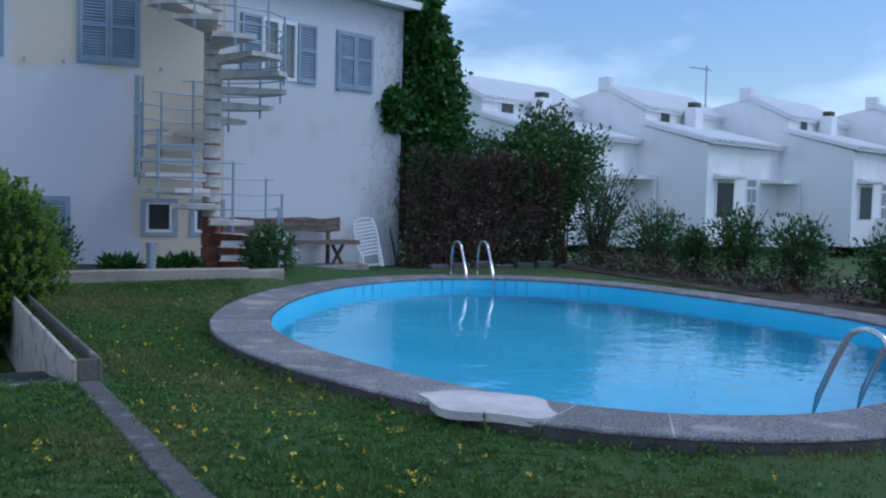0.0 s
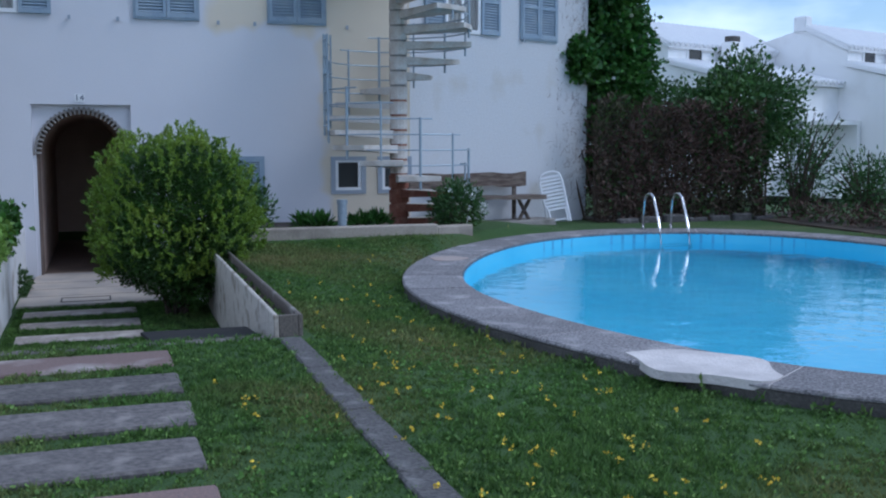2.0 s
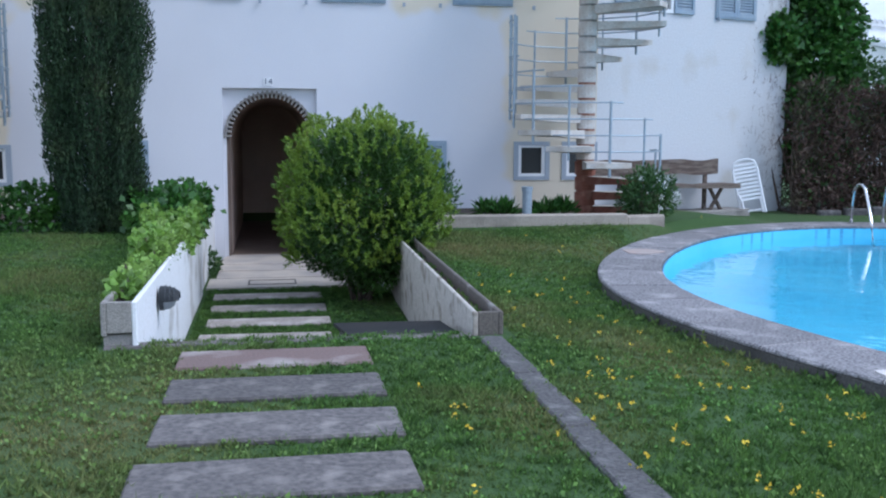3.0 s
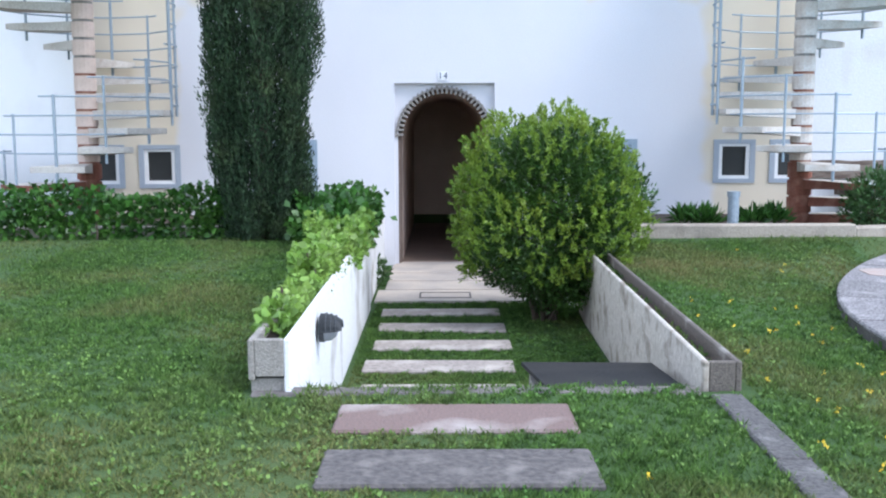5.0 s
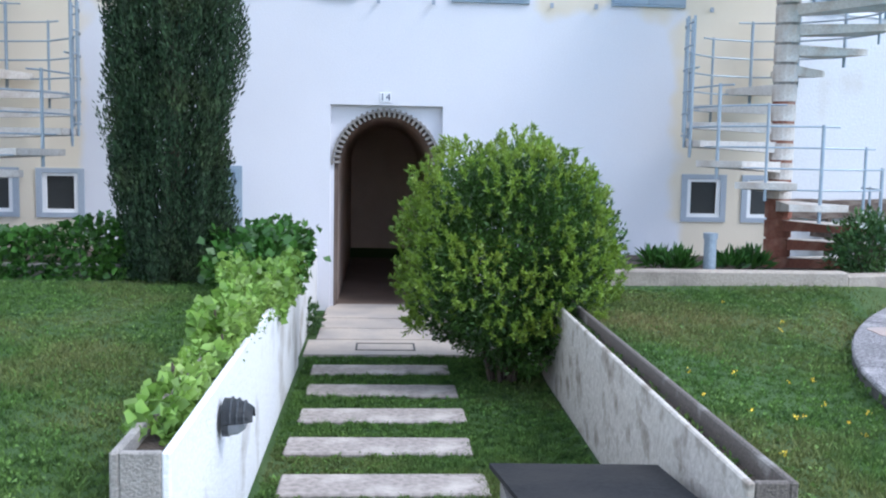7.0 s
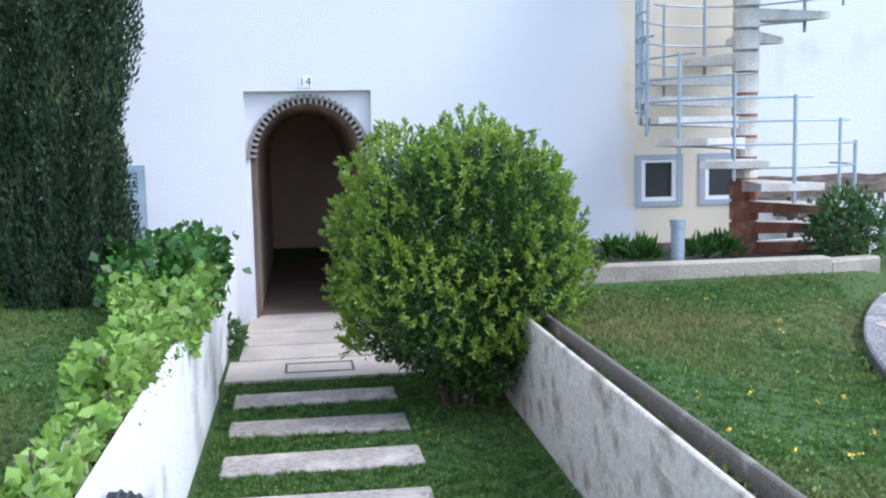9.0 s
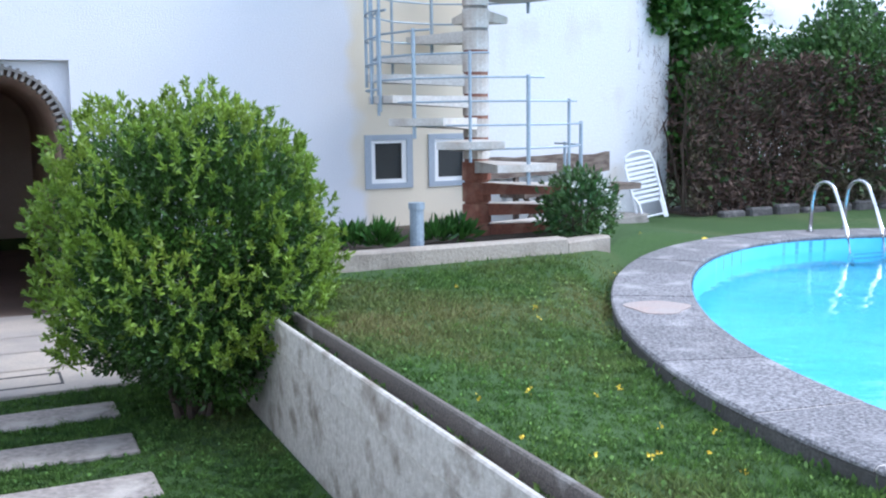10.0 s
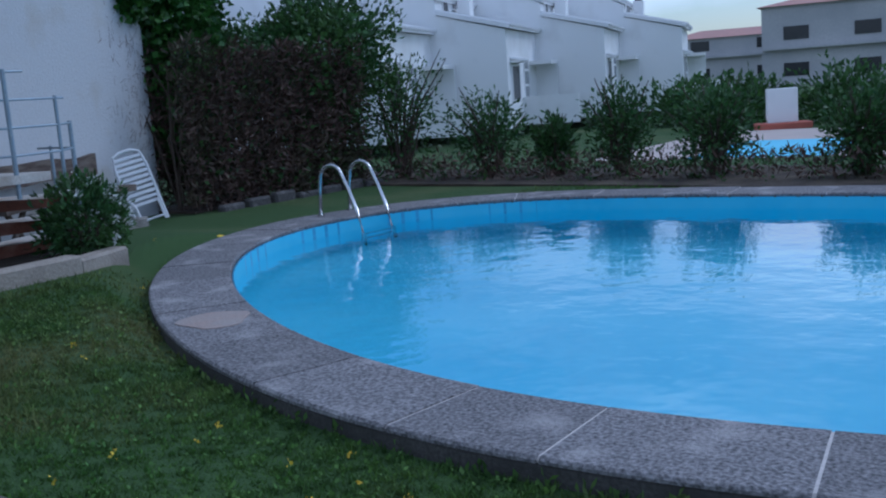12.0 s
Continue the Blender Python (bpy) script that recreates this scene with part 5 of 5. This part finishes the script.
def terrace_house(x, y, label):
    base_z = -0.35
    h = thing("terraced_house", pose(x, y, base_z, 0, 0, ROW), label, "house", "terraced houses")
    # local x runs along the front, local y into the house
    front_h, side_h, back = 3.65, 4.35, 9.0
    bm = bmesh.new()
    prof = [(0, 0), (0, front_h), (2.6, side_h), (2.6, 4.9), (4.4, 5.8), (back, 4.8), (back, 0)]
    lo = [bm.verts.new((0, yy, zz)) for yy, zz in prof]
    hi = [bm.verts.new((6.4, yy, zz)) for yy, zz in prof]
    bm.faces.new(lo)
    bm.faces.new(hi[::-1])
    for k in range(len(prof)):
        bm.faces.new((lo[k], lo[(k + 1) % len(prof)], hi[(k + 1) % len(prof)], hi[k]))
    part("wall", bm, WHITE, h)

    def eave(name, y0, z0, y1, z1, x0=-0.12, x1=6.5):
        bm = bmesh.new()
        v = [bm.verts.new(c) for c in ((x0, y0, z0), (x1, y0, z0), (x1, y1, z1), (x0, y1, z1), (x0, y0, z0 + 0.13), (x1, y0, z0 + 0.13), (x1, y1, z1 + 0.13), (x0, y1, z1 + 0.13))]
        for q in ((0, 1, 2, 3), (4, 7, 6, 5), (0, 4, 5, 1), (3, 2, 6, 7), (0, 3, 7, 4), (1, 5, 6, 2)):
            bm.faces.new([v[i] for i in q])
        slab_ob = part(name, bm, FRAME_WHITE, h)
        bm = bmesh.new()
        n = 26
        for k in range(n):
            xx = x0 + (x1 - x0) * (k + 0.5) / n
            tube(bm, [(xx, y0 - 0.07, z0 + 0.14), (xx, y1, z1 + 0.15)], 0.075, 6)
        tagged(part("ridged_tiling", bm, FRAME_WHITE, slab_ob, "white painted ridged tiles"), kind="stuff")
    eave("roof", -0.2, front_h + 0.0, 2.6, side_h + 0.02)
    eave("roof", 2.5, 4.89, 4.4, 5.82)
    bm = bmesh.new()
    box(bm, -0.1, 0.3, 4.2, 4.7, 5.7, 6.25, bevel=0.03)
    part("finial", bm, FRAME_WHITE, h)
    bm = bmesh.new()
    box(bm, 2.5, 3.1, 1.9, 2.4, 4.0, 5.2, bevel=0.02)
    c = part("chimney", bm, WHITE, h)
    bm = bmesh.new()
    box(bm, 2.6, 3.0, 1.98, 2.32, 5.202, 5.4)
    part("chimney_cap", bm, COPING_SIDE, c, "dark chimney cap")

    def opening(name, x0, x1, z0, z1, yy, hood):
        bm = bmesh.new()
        box(bm, x0, x1, yy - 0.02, yy + 0.02, z0, z1)
        w = part(name, bm, HOUSE_DARK, h, "dark window opening")
        bm = bmesh.new()
        for a, b, c_, d in ((x0 - 0.07, x0, z0, z1), (x1, x1 + 0.07, z0, z1), (x0 - 0.07, x1 + 0.07, z1, z1 + 0.07)):
            box(bm, a, b, yy - 0.05, yy + 0.01, c_, d)
        part("frame", bm, FRAME_WHITE, w)
        if hood:
            bm = bmesh.new()
            box(bm, x0 - 0.2, x1 + 0.2, yy - 0.35, yy, z1 + 0.12, z1 + 0.2)
            for k in range(8):
                xx = x0 - 0.15 + (x1 - x0 + 0.3) * k / 7
                tube(bm, [(xx, yy - 0.4, z1 + 0.19), (xx, yy, z1 + 0.3)], 0.06, 6)
            part("hood", bm, FRAME_WHITE, w, "white tiled window hood")
    opening("window", 0.7, 2.0, 1.05, 2.3, 0.0, True)
    opening("window", 1.0, 1.7, 4.45, 5.0, 2.6, False)
    bm = bmesh.new()
    box(bm, 3.05, 3.95, -0.02, 0.03, 0.75, 2.55)
    d = part("door", bm, FRAME_WHITE, h, "white glazed front door")
    bm = bmesh.new()
    for a, b, c_, e in ((3.15, 3.46, 1.6, 2.1), (3.54, 3.85, 1.6, 2.1), (3.15, 3.46, 0.9, 1.5), (3.54, 3.85, 0.9, 1.5), (3.15, 3.85, 2.2, 2.45)):
        box(bm, a, b, -0.035, -0.021, c_, e)
    part("pane", bm, LAMPGLASS, d, "grey glass panes")
    bm = bmesh.new()
    box(bm, 4.3, 5.9, -0.9, 0.0, 2.35, 2.5)
    box(bm, 5.7, 5.9, -0.9, 0.0, 0.0, 2.35)
    part("porch", bm, WHITE, h)
    bm = bmesh.new()
    prism(bm, [(2.6, -2.2), (2.75, -2.2), (2.75, 0.0), (2.6, 0.0)], 0.0, 1.1)
    part("garden_wall", bm, WHITE, h)


for k in range(-1, 4):
    terrace_house(25.6 + 6.55 * k, 10.2 - 0.9 * k, "white rendered terraced house with ridged white tile eaves")

bm = bmesh.new()
tube(bm, [(0, 0, 0), (0, 0, 1.7)], 0.03, 6)
tube(bm, [(-0.9, 0, 1.55), (0.3, 0, 1.5)], 0.02, 6)
for k in range(5):
    tube(bm, [(-0.8 + 0.2 * k, -0.2, 1.55), (-0.8 + 0.2 * k, 0.2, 1.55)], 0.012, 5)
b = new("tv_aerial", finish("tv_aerial", bm, RAIL))
b.matrix_world = pose(29.6, 14.6, 5.1)
tagged(b, "thin metal television aerial on the roof", "aerial")

# second pool and its shower wall, seen between the shrubs
bm = bmesh.new()
box(bm, 21, 31, -6.0, 1.2, -0.9, -0.66)
solid("far_terrace", bm, PAVING, "pale paved terrace round the second pool", "paving")
bm = bmesh.new()
box(bm, 21.8, 26.5, -4.4, -1.3, -0.66, -0.64)
w = solid("far_pool_water", bm, POOL, "blue water of a second pool beyond the shrubs", "water")
sh = thing("shower_wall", pose(31.6, -0.75, -0.68, 0, 0, -60), "white freestanding shower wall by the second pool", "wall")
bm = bmesh.new()
box(bm, -0.47, 0.47, -0.1, 0.1, 0.19, 1.25, bevel=0.02)
part("panel", bm, WHITE, sh)
bm = bmesh.new()
box(bm, -0.8, 0.8, -0.5, 0.3, 0.0, 0.2, bevel=0.02)
part("plinth", bm, ROOFTILE, sh, "terracotta plinth")
for i, (x, y, r) in enumerate(((35, 1.6, 1.5), (36, -1.6, 1.6), (33.5, -4.6, 1.5), (38, 4.6, 1.4), (30.5, -8.0, 1.6))):
    shrub("far_shrub", (x, y, -0.8), (x, y, -0.1), (r * 1.2, r * 1.2, r * 0.72), 1800, 0.28, 0.14, LEAF_SHRUB, "dense dark green shrubs beyond the second pool", "shrub", 90 + i, inner=0.3, lumps=0.3, group="far shrubs")


def far_building(x, y, rot, w, d, h, label, storeys, pitch):
    b = thing("apartment_building", pose(x, y, -1, 0, 0, rot), label, "building")
    bm = bmesh.new()
    box(bm, -w / 2, w / 2, 0, d, 0, h)
    part("wall", bm, FARWALL, b)
    bm = bmesh.new()
    v = [bm.verts.new(c) for c in ((-w / 2 - 0.4, -0.4, h), (w / 2 + 0.4, -0.4, h), (w / 2 + 0.4, d + 0.4, h), (-w / 2 - 0.4, d + 0.4, h), (-w / 4, d / 2, h + pitch), (w / 4, d / 2, h + pitch))]
    for q in ((0, 1, 5, 4), (1, 2, 5), (2, 3, 4, 5), (3, 0, 4), (3, 2, 1, 0)):
        bm.faces.new([v[i] for i in q])
    part("roof", bm, FARROOF, b, "faded pink tile roof")
    for s in range(storeys):
        for k in range(max(2, int(w / 5))):
            xx = -w / 2 + w * (k + 0.5) / max(2, int(w / 5))
            z = 1.2 + s * 3.0
            bm = bmesh.new()
            box(bm, xx - 1.0, xx + 1.0, -0.06, -0.01, z, z + 1.1)
            part("window", bm, HOUSE_DARK, b)
        bm = bmesh.new()
        box(bm, -w / 2 + 0.2, w / 2 - 0.2, -0.7, -0.08, 0.4 + 3.0 * s, 0.6 + 3.0 * s)
        part("balcony", bm, FARWALL, b)


far_building(88, 5.0, -80, 22, 12, 7.0, "large pale apartment building with a pink tile roof", 2, 1.3)
far_building(110, 26, -72, 14, 10, 5.6, "pale apartment building with a pink tile roof", 2, 1.0)


def lean_to():
    t = thing("lean_to", pose(-7.6, -1.0, -0.02), "low white lean-to with a red clay tile roof", "shed")
    bm = bmesh.new()
    box(bm, -1.6, 1.5, -0.4, 0.6, -0.1, 0.75)
    part("wall", bm, WHITE, t)
    me = None
    for k in range(15):
        if me is None:
            bm = bmesh.new()
            tube(bm, [(0, -0.6, 0.78), (0, 0.62, 1.12)], [0.11, 0.09], 8)
            me = finish("roof_tile", bm, ROOFTILE)
        o = part("roof_tile", me, None, t)
        o.location = (-1.65 + 0.22 * k, 0, 0)


lean_to()


# dry traces of a torn-off creeper on the wall beside the ivy
n = 520
t = 1 - np.abs(rng.normal(0, 0.28, n))
lx = wing_len - 0.02 - (1 - t) * 1.5
lz = rng.uniform(0.25, 4.75, n)
ok = (lx > 2.2) & ~((lx > 2.42) & (lx < 3.53) & (lz > UP0 - 0.08) & (lz < UP1 + 0.08))
lx, lz = lx[ok], lz[ok]
ca, sa = math.cos(math.radians(WING)), math.sin(math.radians(WING))
a = rng.normal(math.pi / 2, 0.7, len(lx))
L = rng.uniform(0.03, 0.16, len(lx))
W = rng.uniform(0.002, 0.005, len(lx))


def on_wall(px, pz, out=0.004):
    return np.column_stack([5.05 + px * ca + out * sa, px * sa - out * ca, pz])


v = np.stack([on_wall(lx - W * np.sin(a), lz + W * np.cos(a)), on_wall(lx + W * np.sin(a), lz - W * np.cos(a)),
              on_wall(lx + L * np.cos(a) + W * np.sin(a), lz + L * np.sin(a), 0.012), on_wall(lx + L * np.cos(a), lz + L * np.sin(a), 0.012)], axis=1)
tagged(new("creeper_traces", quads("creeper_traces", v.reshape(-1, 3), LEAF_DEAD)), "dry brown traces of old creeper clinging to the wall", "creeper", "", "stuff")

P, D = slab_points(2600, (13.2, 0.8), (12.6, -8.6), 0.6, -0.1, 0.24, 0.5)
tagged(new("border_undergrowth", leaf_mesh("border_undergrowth", P, D + np.array([0, 0, 0.5]), 0.13, 0.035, LEAF_DEAD, wild=0.9)), "low brown and green undergrowth between the border shrubs", "undergrowth", "", "stuff")
P, D = slab_points(1100, (13.0, 0.8), (12.5, -8.6), 0.55, -0.1, 0.26, 0.6)
tagged(new("border_undergrowth", leaf_mesh("border_undergrowth", P, D + np.array([0, 0, 0.5]), 0.1, 0.04, LEAF_SHRUB, wild=0.9)), "low green undergrowth between the border shrubs", "undergrowth", "", "stuff")
